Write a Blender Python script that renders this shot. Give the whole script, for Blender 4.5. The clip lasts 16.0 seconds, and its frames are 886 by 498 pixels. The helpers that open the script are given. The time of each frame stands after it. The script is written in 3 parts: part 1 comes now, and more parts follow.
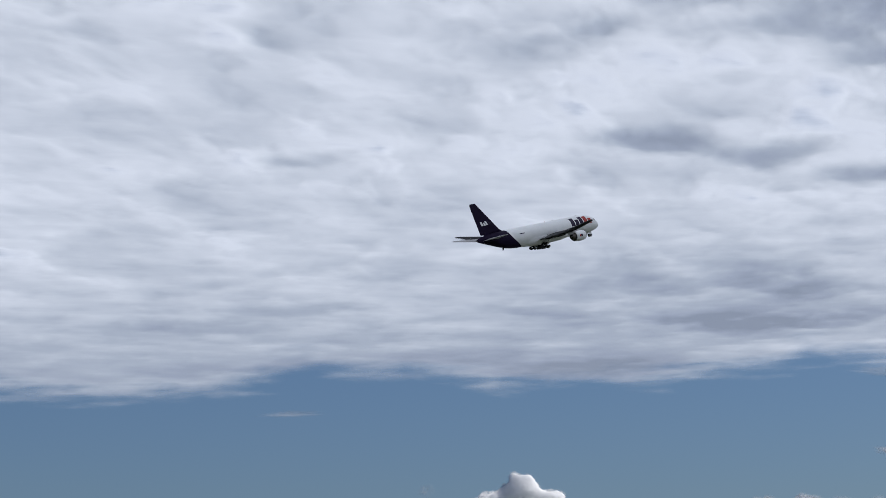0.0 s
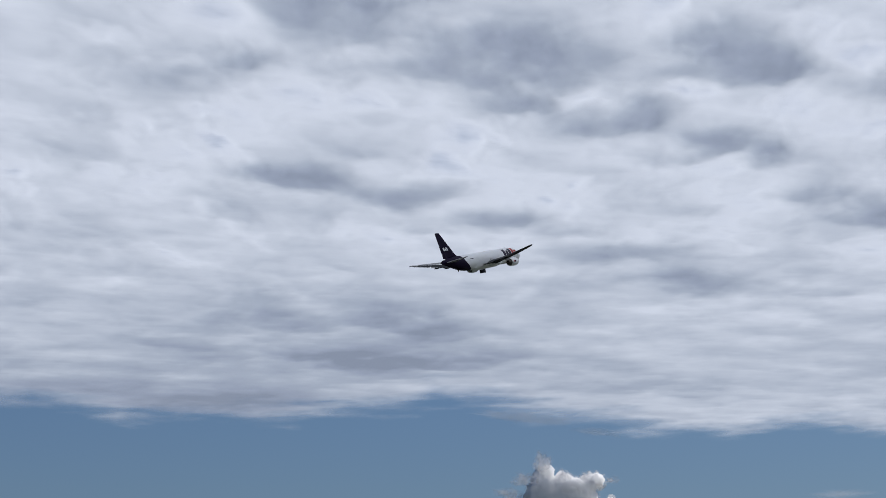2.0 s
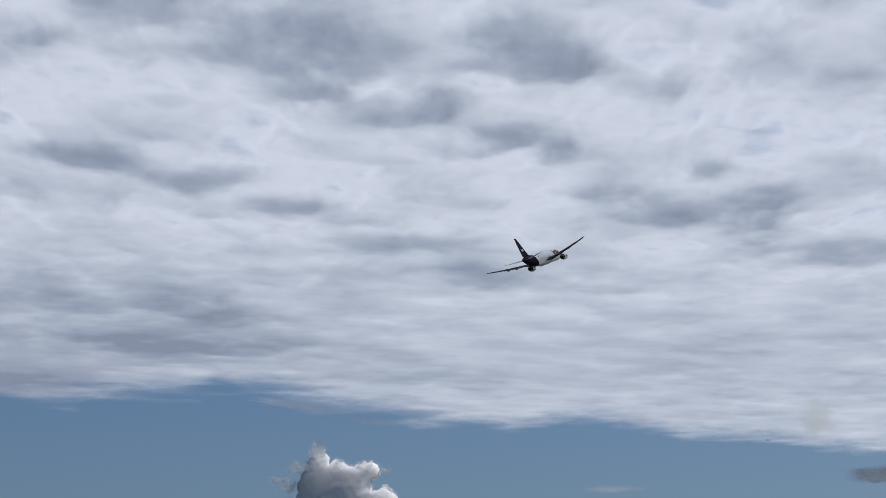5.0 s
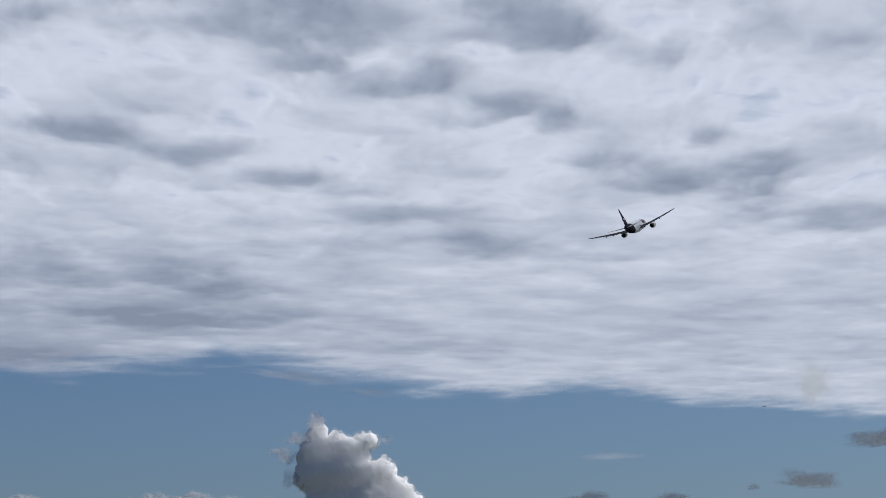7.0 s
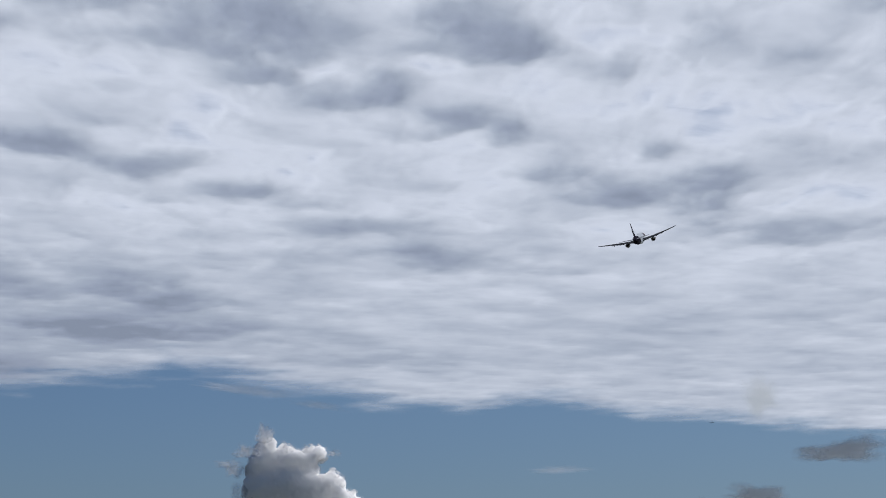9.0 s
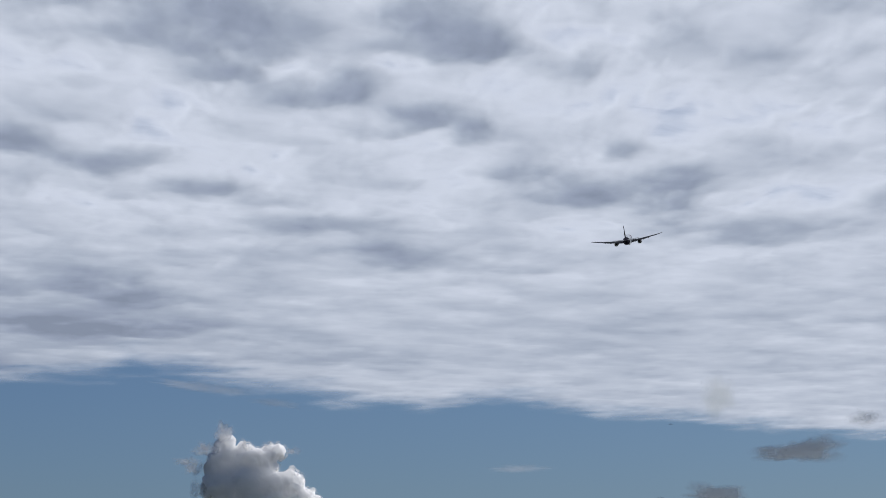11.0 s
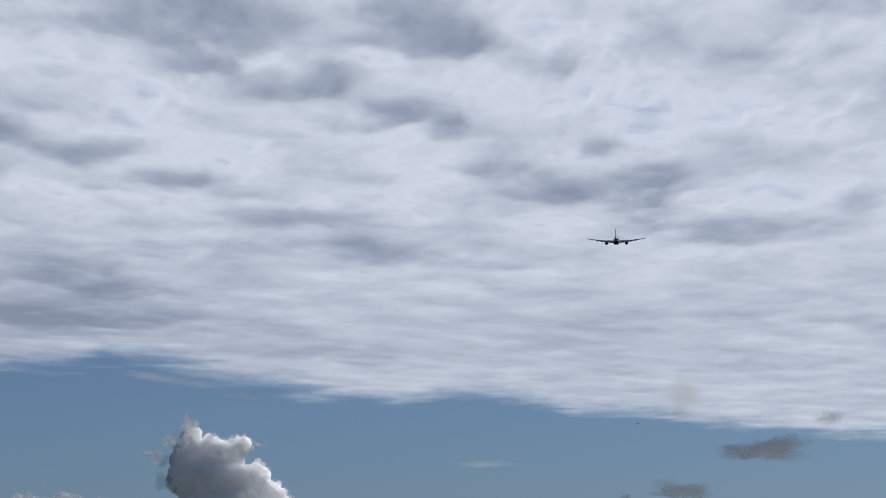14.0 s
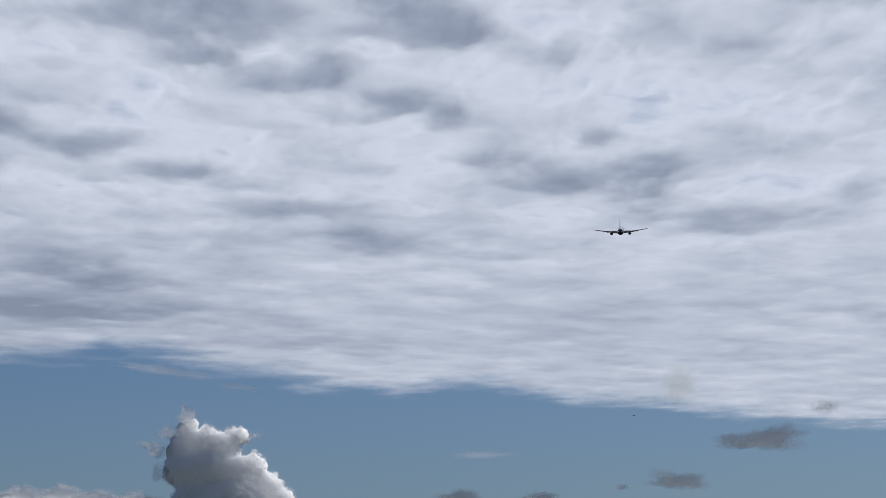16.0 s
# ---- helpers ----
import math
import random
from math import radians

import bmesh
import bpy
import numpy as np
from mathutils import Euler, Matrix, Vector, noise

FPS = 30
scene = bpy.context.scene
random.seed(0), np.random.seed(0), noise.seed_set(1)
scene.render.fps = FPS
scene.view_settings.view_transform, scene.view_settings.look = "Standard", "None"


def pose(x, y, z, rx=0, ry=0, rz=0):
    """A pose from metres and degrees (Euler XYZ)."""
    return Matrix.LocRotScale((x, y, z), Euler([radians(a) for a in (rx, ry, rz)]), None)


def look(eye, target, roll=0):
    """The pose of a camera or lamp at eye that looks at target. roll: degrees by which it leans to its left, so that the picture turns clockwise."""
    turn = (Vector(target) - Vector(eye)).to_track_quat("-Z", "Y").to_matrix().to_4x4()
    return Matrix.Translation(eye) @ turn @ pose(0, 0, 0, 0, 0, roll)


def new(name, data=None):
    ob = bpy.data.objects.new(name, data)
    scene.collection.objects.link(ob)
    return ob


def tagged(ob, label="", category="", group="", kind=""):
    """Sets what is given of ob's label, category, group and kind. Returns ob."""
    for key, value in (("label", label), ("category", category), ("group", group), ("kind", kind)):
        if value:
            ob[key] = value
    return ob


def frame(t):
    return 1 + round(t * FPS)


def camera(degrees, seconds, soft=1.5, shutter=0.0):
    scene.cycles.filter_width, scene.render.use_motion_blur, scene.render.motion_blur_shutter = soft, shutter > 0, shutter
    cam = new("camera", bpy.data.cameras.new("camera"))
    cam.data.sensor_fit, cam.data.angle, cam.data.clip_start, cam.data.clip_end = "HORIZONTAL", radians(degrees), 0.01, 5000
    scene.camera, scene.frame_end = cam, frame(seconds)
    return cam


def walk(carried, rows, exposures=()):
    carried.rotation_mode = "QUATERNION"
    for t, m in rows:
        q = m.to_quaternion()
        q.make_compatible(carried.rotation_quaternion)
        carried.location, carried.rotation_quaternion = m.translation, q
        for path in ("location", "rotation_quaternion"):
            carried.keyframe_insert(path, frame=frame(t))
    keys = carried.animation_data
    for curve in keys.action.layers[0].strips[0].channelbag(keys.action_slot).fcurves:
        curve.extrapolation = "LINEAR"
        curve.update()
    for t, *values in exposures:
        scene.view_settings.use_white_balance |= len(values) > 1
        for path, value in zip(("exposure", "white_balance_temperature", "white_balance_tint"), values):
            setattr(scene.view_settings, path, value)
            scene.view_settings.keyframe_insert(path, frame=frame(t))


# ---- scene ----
EYE = (0.0, 0.0, 1.7)


def aim(az, el, roll):
    """Camera pose from compass degrees (0 is +y, clockwise), elevation and roll."""
    a, e = radians(az), radians(el)
    way = Vector((math.sin(a) * math.cos(e), math.cos(a) * math.cos(e), math.sin(e)))
    return look(EYE, Vector(EYE) + way * 100, roll)


cam = camera(22.0, 16.0, soft=0.8)
walk(cam, [(t, aim(az, el, roll)) for t, az, el, roll in (
    (0, -17.567, 10.459, -1.828), (0.5, -14.867, 10.361, -1.693), (1, -12.203, 10.355, -1.359), (1.5, -9.924, 10.565, -1.124),
    (2, -8.235, 11.112, -1.022), (2.5, -6.976, 11.738, -0.788), (3, -5.830, 12.061, -0.645), (3.5, -4.744, 12.020, -0.312),
    (4, -3.734, 11.711, -0.212), (4.5, -3.100, 11.297, -0.119), (5, -2.785, 10.770, -0.138), (5.2, -2.69, 10.53, -0.15),
    (7.5, -2.770, 9.992, -0.941), (8, -2.500, 9.974, -0.855), (8.5, -2.004, 10.109, -0.880), (9, -1.555, 10.321, -0.845),
    (11.5, -0.368, 10.224, -0.513), (12, -0.035, 10.089, -0.239), (12.5, 0.205, 10.202, -0.103), (13, 0.250, 10.299, -0.159),
    (13.5, 0.150, 10.264, -0.155), (14, 0.055, 10.134, -0.072), (14.5, 0.000, 10.000, 0.000), (15, -0.005, 9.890, -0.081),
    (15.5, 0.035, 9.832, -0.215), (16, 0.081, 9.897, -0.267))],
     exposures=((0, 0.07), (1, 0.06), (2, 0.0), (3, -0.08), (4, -0.08), (5, -0.05), (7.5, -0.03), (16, -0.03)))

# ---- light: hazy blue sky, high sun ahead and to the right, above the cloud layer ----
SUN_AZ, SUN_EL = 54.0, 50.0
world = bpy.data.worlds.new("sky")
scene.world = world
world.use_nodes = True
wn, wl = world.node_tree.nodes, world.node_tree.links
sky = wn.new("ShaderNodeTexSky")
sky.sky_type, sky.sun_disc = "NISHITA", False
sky.sun_elevation, sky.sun_rotation = radians(SUN_EL), radians(SUN_AZ)
sky.altitude, sky.air_density, sky.dust_density, sky.ozone_density = 200, 1.0, 1.0, 2.0
tint = wn.new("ShaderNodeMix")
tint.data_type, tint.blend_type = "RGBA", "MULTIPLY"
tint.inputs[0].default_value = 1.0
tint.inputs[7].default_value = (0.62, 0.785, 1.06, 1)
wl.new(sky.outputs[0], tint.inputs[6])
wl.new(tint.outputs[2], wn["Background"].inputs[0])
wn["Background"].inputs[1].default_value = 0.053

sun_data = bpy.data.lights.new("sun", "SUN")
sun_data.energy, sun_data.angle, sun_data.color = 3.3, radians(3), (1.0, 0.97, 0.94)
sun = new("sun", sun_data)
sa, se = radians(SUN_AZ), radians(SUN_EL)
sun.matrix_world = look((1000 * math.sin(sa) * math.cos(se), 1000 * math.cos(sa) * math.cos(se), 1000 * math.sin(se)), (0, 0, 0))


# ---- materials ----
def material(name, color, rough=0.5, metal=0.0, grain=0.08, scale=3.0, bump=0.0, coat=0.0, gloss=0.5):
    """Principled surface with two scales of tone variation and a little relief."""
    m = bpy.data.materials.new(name)
    m.use_nodes = True
    n, l = m.node_tree.nodes, m.node_tree.links
    b = n["Principled BSDF"]
    b.inputs["Roughness"].default_value, b.inputs["Metallic"].default_value = rough, metal
    b.inputs["Specular IOR Level"].default_value = gloss
    b.inputs["Coat Weight"].default_value = coat
    co = n.new("ShaderNodeTexCoord")
    big, small = n.new("ShaderNodeTexNoise"), n.new("ShaderNodeTexNoise")
    big.inputs["Scale"].default_value, small.inputs["Scale"].default_value = scale * 0.15, scale * 2
    big.inputs["Detail"].default_value = small.inputs["Detail"].default_value = 4
    mix = n.new("ShaderNodeMath")
    mix.operation = "ADD"
    ramp = n.new("ShaderNodeMapRange")
    ramp.inputs["From Min"].default_value, ramp.inputs["From Max"].default_value = 0.6, 1.4
    ramp.inputs["To Min"].default_value, ramp.inputs["To Max"].default_value = 1 - grain, 1 + grain
    tone = n.new("ShaderNodeMix")
    tone.data_type, tone.blend_type = "RGBA", "MULTIPLY"
    tone.inputs[0].default_value = 1
    tone.inputs[6].default_value = (*color, 1)
    for t in (big, small):
        l.new(co.outputs["Object"], t.inputs["Vector"])
    l.new(big.outputs[0], mix.inputs[0])
    l.new(small.outputs[0], mix.inputs[1])
    l.new(mix.outputs[0], ramp.inputs["Value"])
    l.new(ramp.outputs[0], tone.inputs[7])
    l.new(tone.outputs[2], b.inputs["Base Color"])
    if bump:
        bp = n.new("ShaderNodeBump")
        bp.inputs["Strength"].default_value, bp.inputs["Distance"].default_value = bump, 0.05
        l.new(small.outputs[0], bp.inputs["Height"])
        l.new(bp.outputs[0], b.inputs["Normal"])
    return m


WHITE = material("white_paint", (0.74, 0.75, 0.76), 0.4, grain=0.07, gloss=0.4)
PURPLE = material("dark_purple_paint", (0.011, 0.006, 0.024), 0.65, grain=0.12, gloss=0.06)
LOGO_PURPLE = material("purple_lettering_paint", (0.012, 0.005, 0.03), 0.5, gloss=0.15)
LOGO_ORANGE = material("red_orange_paint", (0.33, 0.024, 0.02), 0.5, gloss=0.2)
LOGO_WHITE = material("white_lettering_paint", (0.75, 0.75, 0.78), 0.4)
GREY = material("wing_grey_paint", (0.030, 0.031, 0.036), 0.75, grain=0.2, gloss=0.08)
PALE = material("pale_grey_paint", (0.30, 0.30, 0.31), 0.5, grain=0.1, gloss=0.3)
METAL = material("bare_aluminium", (0.25, 0.26, 0.27), 0.45, 0.8, grain=0.08)
HOT = material("exhaust_metal", (0.13, 0.12, 0.11), 0.5, 0.9, grain=0.2)
DARK = material("dark_cavity", (0.015, 0.015, 0.017), 0.8)
RUBBER = material("tyre_rubber", (0.02, 0.02, 0.021), 0.85)
STEEL = material("gear_steel", (0.30, 0.31, 0.32), 0.45, 0.6)
GLASS = material("cockpit_glass", (0.012, 0.014, 0.018), 0.08)
GRASS = material("mown_grass", (0.10, 0.105, 0.07), 0.95, grain=0.35, scale=0.3, bump=0.3)


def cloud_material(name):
    """Cloud sheet: light passes through it; the shade of thick cloud is put into its colour; where it is thinnest the
    sky shows.
    """
    m = bpy.data.materials.new(name)
    m.use_nodes = True
    n, l = m.node_tree.nodes, m.node_tree.links
    n.remove(n["Principled BSDF"])
    at = n.new("ShaderNodeAttribute")
    at.attribute_name = "thickness"
    co = n.new("ShaderNodeTexCoord")
    total = at.outputs["Fac"]
    for size, amount in ((36.0, 0.19), (10.0, 0.02)):
        t = n.new("ShaderNodeTexNoise")
        t.inputs["Scale"].default_value, t.inputs["Detail"].default_value, t.inputs["Roughness"].default_value = 1 / size, 3, 0.42
        t.inputs["Distortion"].default_value = 0.5
        mp = n.new("ShaderNodeMapping")
        mp.vector_type = "TEXTURE"  # drawn out along the layer's edge
        mp.inputs["Rotation"].default_value = (0, 0, radians(43))
        mp.inputs["Scale"].default_value = (1.9, 1.0, 1.0)
        l.new(co.outputs["Object"], mp.inputs["Vector"])
        l.new(mp.outputs[0], t.inputs["Vector"])
        a = n.new("ShaderNodeMath")
        a.operation = "MULTIPLY_ADD"
        a.inputs[1].default_value = amount
        l.new(t.outputs[0], a.inputs[0])
        b = n.new("ShaderNodeMath")
        b.operation = "SUBTRACT"
        b.inputs[1].default_value = amount * 0.5
        l.new(total, a.inputs[2])
        l.new(a.outputs[0], b.inputs[0])
        total = b.outputs[0]
    alpha = n.new("ShaderNodeMapRange")
    alpha.interpolation_type = "SMOOTHSTEP"
    alpha.inputs["From Min"].default_value, alpha.inputs["From Max"].default_value = -0.1, 0.36
    alpha.inputs["To Max"].default_value = 0.98
    l.new(total, alpha.inputs["Value"])
    cover, fade, both = n.new("ShaderNodeAttribute"), n.new("ShaderNodeMapRange"), n.new("ShaderNodeMath")
    cover.attribute_name, fade.interpolation_type, both.operation = "cover", "SMOOTHSTEP", "MULTIPLY"
    fade.inputs["From Max"].default_value = 0.8
    l.new(cover.outputs["Fac"], fade.inputs["Value"])
    l.new(fade.outputs[0], both.inputs[0])
    l.new(alpha.outputs[0], both.inputs[1])
    # grey of thick, shaded cloud painted by the thickness value
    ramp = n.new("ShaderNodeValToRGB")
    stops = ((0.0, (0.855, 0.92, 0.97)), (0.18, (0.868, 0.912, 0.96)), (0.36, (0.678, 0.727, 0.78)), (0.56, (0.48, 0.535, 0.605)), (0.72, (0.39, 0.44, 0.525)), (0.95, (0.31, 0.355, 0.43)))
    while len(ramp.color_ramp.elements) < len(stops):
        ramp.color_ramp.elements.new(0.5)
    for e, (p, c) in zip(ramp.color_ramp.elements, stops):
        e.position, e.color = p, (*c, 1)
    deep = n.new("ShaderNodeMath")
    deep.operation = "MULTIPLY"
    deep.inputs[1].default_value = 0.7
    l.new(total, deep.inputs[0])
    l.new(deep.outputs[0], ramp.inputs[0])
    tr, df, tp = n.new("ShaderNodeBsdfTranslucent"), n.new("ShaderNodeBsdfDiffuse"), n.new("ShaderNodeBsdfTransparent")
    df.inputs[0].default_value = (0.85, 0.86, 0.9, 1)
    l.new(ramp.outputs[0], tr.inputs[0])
    body, out = n.new("ShaderNodeMixShader"), n.new("ShaderNodeMixShader")
    body.inputs[0].default_value = 0.12
    l.new(tr.outputs[0], body.inputs[1])
    l.new(df.outputs[0], body.inputs[2])
    l.new(both.outputs[0], out.inputs[0])
    l.new(tp.outputs[0], out.inputs[1])
    l.new(body.outputs[0], out.inputs[2])
    l.new(out.outputs[0], n["Material Output"].inputs[0])
    return m


def puff_material(name, color, through_light, wisp=1.0, size=22.0, relief=0.3, most=1.0):
    """Cumulus: scatters light, lets some through, frays where the attribute 'thickness' falls off."""
    m = bpy.data.materials.new(name)
    m.use_nodes = True
    n, l = m.node_tree.nodes, m.node_tree.links
    n.remove(n["Principled BSDF"])
    at = n.new("ShaderNodeAttribute")
    at.attribute_name = "thickness"
    co = n.new("ShaderNodeTexCoord")
    t = n.new("ShaderNodeTexNoise")
    t.inputs["Scale"].default_value, t.inputs["Detail"].default_value, t.inputs["Roughness"].default_value = 1 / size, 5, 0.6
    l.new(co.outputs["Object"], t.inputs["Vector"])
    grain = n.new("ShaderNodeMapRange")
    grain.inputs["From Min"].default_value, grain.inputs["From Max"].default_value = 0.3, 0.7
    grain.inputs["To Min"].default_value, grain.inputs["To Max"].default_value = 1 - wisp, 1 + wisp
    l.new(t.outputs[0], grain.inputs["Value"])
    a = n.new("ShaderNodeMath")
    a.operation = "MULTIPLY"
    l.new(grain.outputs[0], a.inputs[0])
    l.new(at.outputs["Fac"], a.inputs[1])
    alpha = n.new("ShaderNodeMapRange")
    alpha.interpolation_type = "SMOOTHSTEP"
    alpha.inputs["From Min"].default_value, alpha.inputs["From Max"].default_value = 0.03, 0.85
    alpha.inputs["To Max"].default_value = most
    l.new(a.outputs[0], alpha.inputs["Value"])
    tr, df, tp = n.new("ShaderNodeBsdfTranslucent"), n.new("ShaderNodeBsdfDiffuse"), n.new("ShaderNodeBsdfTransparent")
    tr.inputs[0].default_value = df.inputs[0].default_value = (*color, 1)
    bp = n.new("ShaderNodeBump")
    bp.inputs["Strength"].default_value, bp.inputs["Distance"].default_value = relief, 6.0
    l.new(t.outputs[0], bp.inputs["Height"])
    l.new(bp.outputs[0], df.inputs["Normal"])
    body, out = n.new("ShaderNodeMixShader"), n.new("ShaderNodeMixShader")
    body.inputs[0].default_value = through_light
    l.new(df.outputs[0], body.inputs[1])
    l.new(tr.outputs[0], body.inputs[2])
    l.new(alpha.outputs[0], out.inputs[0])
    l.new(tp.outputs[0], out.inputs[1])
    l.new(body.outputs[0], out.inputs[2])
    l.new(out.outputs[0], n["Material Output"].inputs[0])
    return m


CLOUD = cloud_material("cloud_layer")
FRINGE = puff_material("cumulus_fringe", (0.90, 0.90, 0.90), 0.5, 0.9, 9.0, 0.0, 0.95)
WISP = puff_material("cumulus_wisp", (0.95, 0.95, 0.96), 0.5, 0.8, 16.0, 0.0, 0.72)
STREAK = puff_material("cloud_streak", (0.95, 0.95, 0.97), 0.85, 0.4, 40.0, 0.0, 0.2)
SCUD = puff_material("scud_grey", (0.56, 0.58, 0.605), 0.2, 0.6, 30.0, 0.0, 0.66)
PUFF = puff_material("low_puff", (0.95, 0.95, 0.95), 0.6, 0.5, 26.0, 0.0, 0.7)
SMUDGE = puff_material("yellow_smudge", (0.95, 0.90, 0.60), 0.75, 0.4, 30.0, 0.0, 0.13)
CUMULUS = material("cumulus_grey_white", (0.67, 0.67, 0.66), 1.0, grain=0.05, scale=0.02, gloss=0.0)
_p = CUMULUS.node_tree.nodes["Principled BSDF"]
_p.inputs["Subsurface Weight"].default_value, _p.inputs["Subsurface Scale"].default_value = 0.9, 140.0
_p.inputs["Subsurface Radius"].default_value = (1.0, 1.0, 1.0)


def smooth_noise(x, y, seed):
    """Gradient noise on plain arrays, about -1 to 1."""
    rng = np.random.RandomState(seed)
    table = rng.permutation(512)
    angle = rng.rand(512) * 2 * math.pi
    xi, yi = np.floor(x).astype(int), np.floor(y).astype(int)
    xf, yf = x - xi, y - yi
    u, v = xf * xf * xf * (xf * (xf * 6 - 15) + 10), yf * yf * yf * (yf * (yf * 6 - 15) + 10)

    def corner(dx, dy):
        a = angle[table[(table[(xi + dx) % 512] + yi + dy) % 512]]
        return np.cos(a) * (xf - dx) + np.sin(a) * (yf - dy)

    top = corner(0, 0) * (1 - u) + corner(1, 0) * u
    low = corner(0, 1) * (1 - u) + corner(1, 1) * u
    return (top * (1 - v) + low * v) * 1.5


def layered_noise(x, y, size, octaves, seed, rough=0.5):
    total, amount, norm = 0, 1.0, 0
    for k in range(octaves):
        total = total + amount * smooth_noise(x / size * 2 ** k + 17.3 * k, y / size * 2 ** k - 9.1 * k, seed + k)
        norm += amount
        amount *= rough
    return total / norm


# ---- ground and cloud layer ----
def build_ground():
    bm = bmesh.new()
    bmesh.ops.create_grid(bm, x_segments=40, y_segments=40, size=4900)
    me = bpy.data.meshes.new("ground")
    bm.to_mesh(me)
    bm.free()
    me.materials.append(GRASS)
    tagged(new("ground", me), "wide flat green mown grass of an airfield", "ground", kind="structure")


DECK_Z = 450.0


def build_cloud_deck():
    """Broken layer of cloud over the airfield, ending in a ragged edge beyond which the sky is clear."""
    az = np.radians(np.concatenate([np.arange(-180, -33, 3.0), np.arange(-33, 15, 0.06), np.arange(15, 180.1, 3.0)]))
    el = np.radians(np.concatenate([np.arange(5.15, 18.6, 0.05), np.arange(18.6, 30, 0.4), np.arange(30, 90, 4.0), [89.9]]))
    rad = (DECK_Z - EYE[2]) / np.tan(el)
    A, R = np.meshgrid(az, rad)
    x, y = R * np.sin(A), R * np.cos(A)
    # clumps are drawn out along y, downwind, less so far off
    y_ = 0.46 * y + 0.54 * (0.5 * np.clip(y - 2000, 0, 1200) ** 2 / 1200 + np.clip(y - 3200, 0, None))
    wx = x + 26 * layered_noise(x, y_, 120, 4, 11, 0.5)
    wy = y_ + 26 * layered_noise(x, y_, 120, 4, 23, 0.5)
    far = np.clip((np.hypot(x, y) - 1900) / 1100, 0, 1)
    # thickness also raised to grey the layer leftward and far off
    th = 0.41 + 0.05 * np.clip((500 - x) / 700, 0, 1) + 0.15 * far + 0.14 * layered_noise(wx, wy, 420, 3, 5)
    th = th + (0.36 - 0.20 * far) * layered_noise(wx * 0.9, wy, 90, 4, 3, 0.42)
    # far off, soft rolls along the layer's edge
    u, v = 0.735 * wx + 0.678 * y, 0.735 * y - 0.678 * wx
    th = th + 0.17 * far * layered_noise(u * 0.62, v, 70, 3, 9, 0.4)
    th = th + (0.38 - 0.24 * far) * (np.sqrt(layered_noise(wx, wy * 1.1, 60, 4, 31, 0.5) ** 2 + 0.012) - 0.23)  # puffs with thin seams between
    th = th - (0.45 - 0.25 * far) * np.clip(layered_noise(wx, wy, 80, 4, 131, 0.5) - 0.08, 0, 0.5)  # thin places
    # greyer again toward the far left edge
    th = th + 0.24 * np.clip((np.hypot(x, y) - 2700) / 600, 0, 1) * np.clip((-450 - x) / 450, 0, 1)
    gx = x + 20 * layered_noise(x, y_, 60, 4, 41, 0.45)
    gy = y + 40 * layered_noise(x, y_, 60, 4, 57, 0.45)
    rough = 0.9 + 0.75 * layered_noise(x, y_, 50, 4, 91, 0.45)

    def bank(cx, cy, rx, ry, amount):
        """A thicker, so greyer (or, below zero, thinner) clump of cloud."""
        nonlocal th
        d = ((gx - cx) / (1.85 * rx)) ** 2 + ((gy - cy) / (1.85 * ry)) ** 2
        th = th + 0.60 * amount * np.exp(-1.5 * d * np.sqrt(d + 0.2)) * rough

    bank(-240, 1508, 104, 89, 0.30)
    bank(-582, 2825, 173, 264, 0.28)
    bank(-801, 3356, 103, 133, 0.25)
    bank(-282, 1413, 29, 45, 0.75)
    bank(-364, 1510, 17, 20, 0.50)
    bank(-215, 1553, 35, 44, 0.75)
    bank(-166, 1480, 21, 32, 0.50)
    bank(-137, 1544, 28, 57, 0.65)
    bank(-20, 1546, 23, 41, 0.80)
    bank(-53, 1537, 15, 28, 0.50)
    bank(185, 1419, 17, 44, 0.70)
    bank(-229, 1387, 29, 21, 0.50)
    bank(17, 1632, 23, 27, 0.50)
    bank(69, 1676, 27, 29, 0.35)
    bank(-403, 1553, 16, 19, 0.30)
    bank(-401, 1882, 29, 29, 0.70)
    bank(-368, 1917, 17, 21, 0.40)
    bank(-513, 1997, 25, 39, 0.30)
    bank(-555, 2443, 30, 43, 0.40)
    bank(-588, 2650, 43, 60, 0.40)
    bank(-554, 2949, 78, 81, 0.50)
    bank(-423, 2685, 43, 53, 0.35)
    bank(-835, 3353, 76, 75, 0.50)
    bank(-724, 2813, 34, 61, 0.30)
    bank(-345, 1415, 16, 28, -0.35)
    bank(-170, 1457, 27, 10, -0.40)
    bank(-276, 1533, 14, 18, -0.35)
    bank(-64, 1430, 17, 24, -0.25)
    bank(99, 1468, 48, 41, -0.22)
    bank(-363, 1658, 41, 40, -0.20)

    bank(169, 2156, 40, 58, 0.95)
    bank(208, 2164, 22, 43, 0.35)
    bank(50, 2067, 27, 33, 0.90)
    bank(87, 2150, 23, 42, 0.50)
    bank(195, 2081, 25, 26, 0.55)
    bank(207, 2277, 22, 43, 0.75)
    bank(136, 1982, 12, 25, 0.50)
    bank(105, 2191, 31, 31, 0.40)
    bank(55, 1989, 16, 25, 0.35)
    bank(-106, 1740, 24, 34, 0.95)
    bank(-138, 1782, 18, 21, 0.60)
    bank(-78, 1719, 17, 25, 0.40)
    bank(-32, 1849, 28, 28, 0.80)
    bank(-71, 1890, 23, 20, 0.50)
    bank(14, 1880, 13, 28, 0.75)
    bank(-2, 1928, 13, 20, 0.60)
    bank(-189, 1688, 26, 27, 0.70)
    bank(-155, 1649, 18, 20, 0.45)
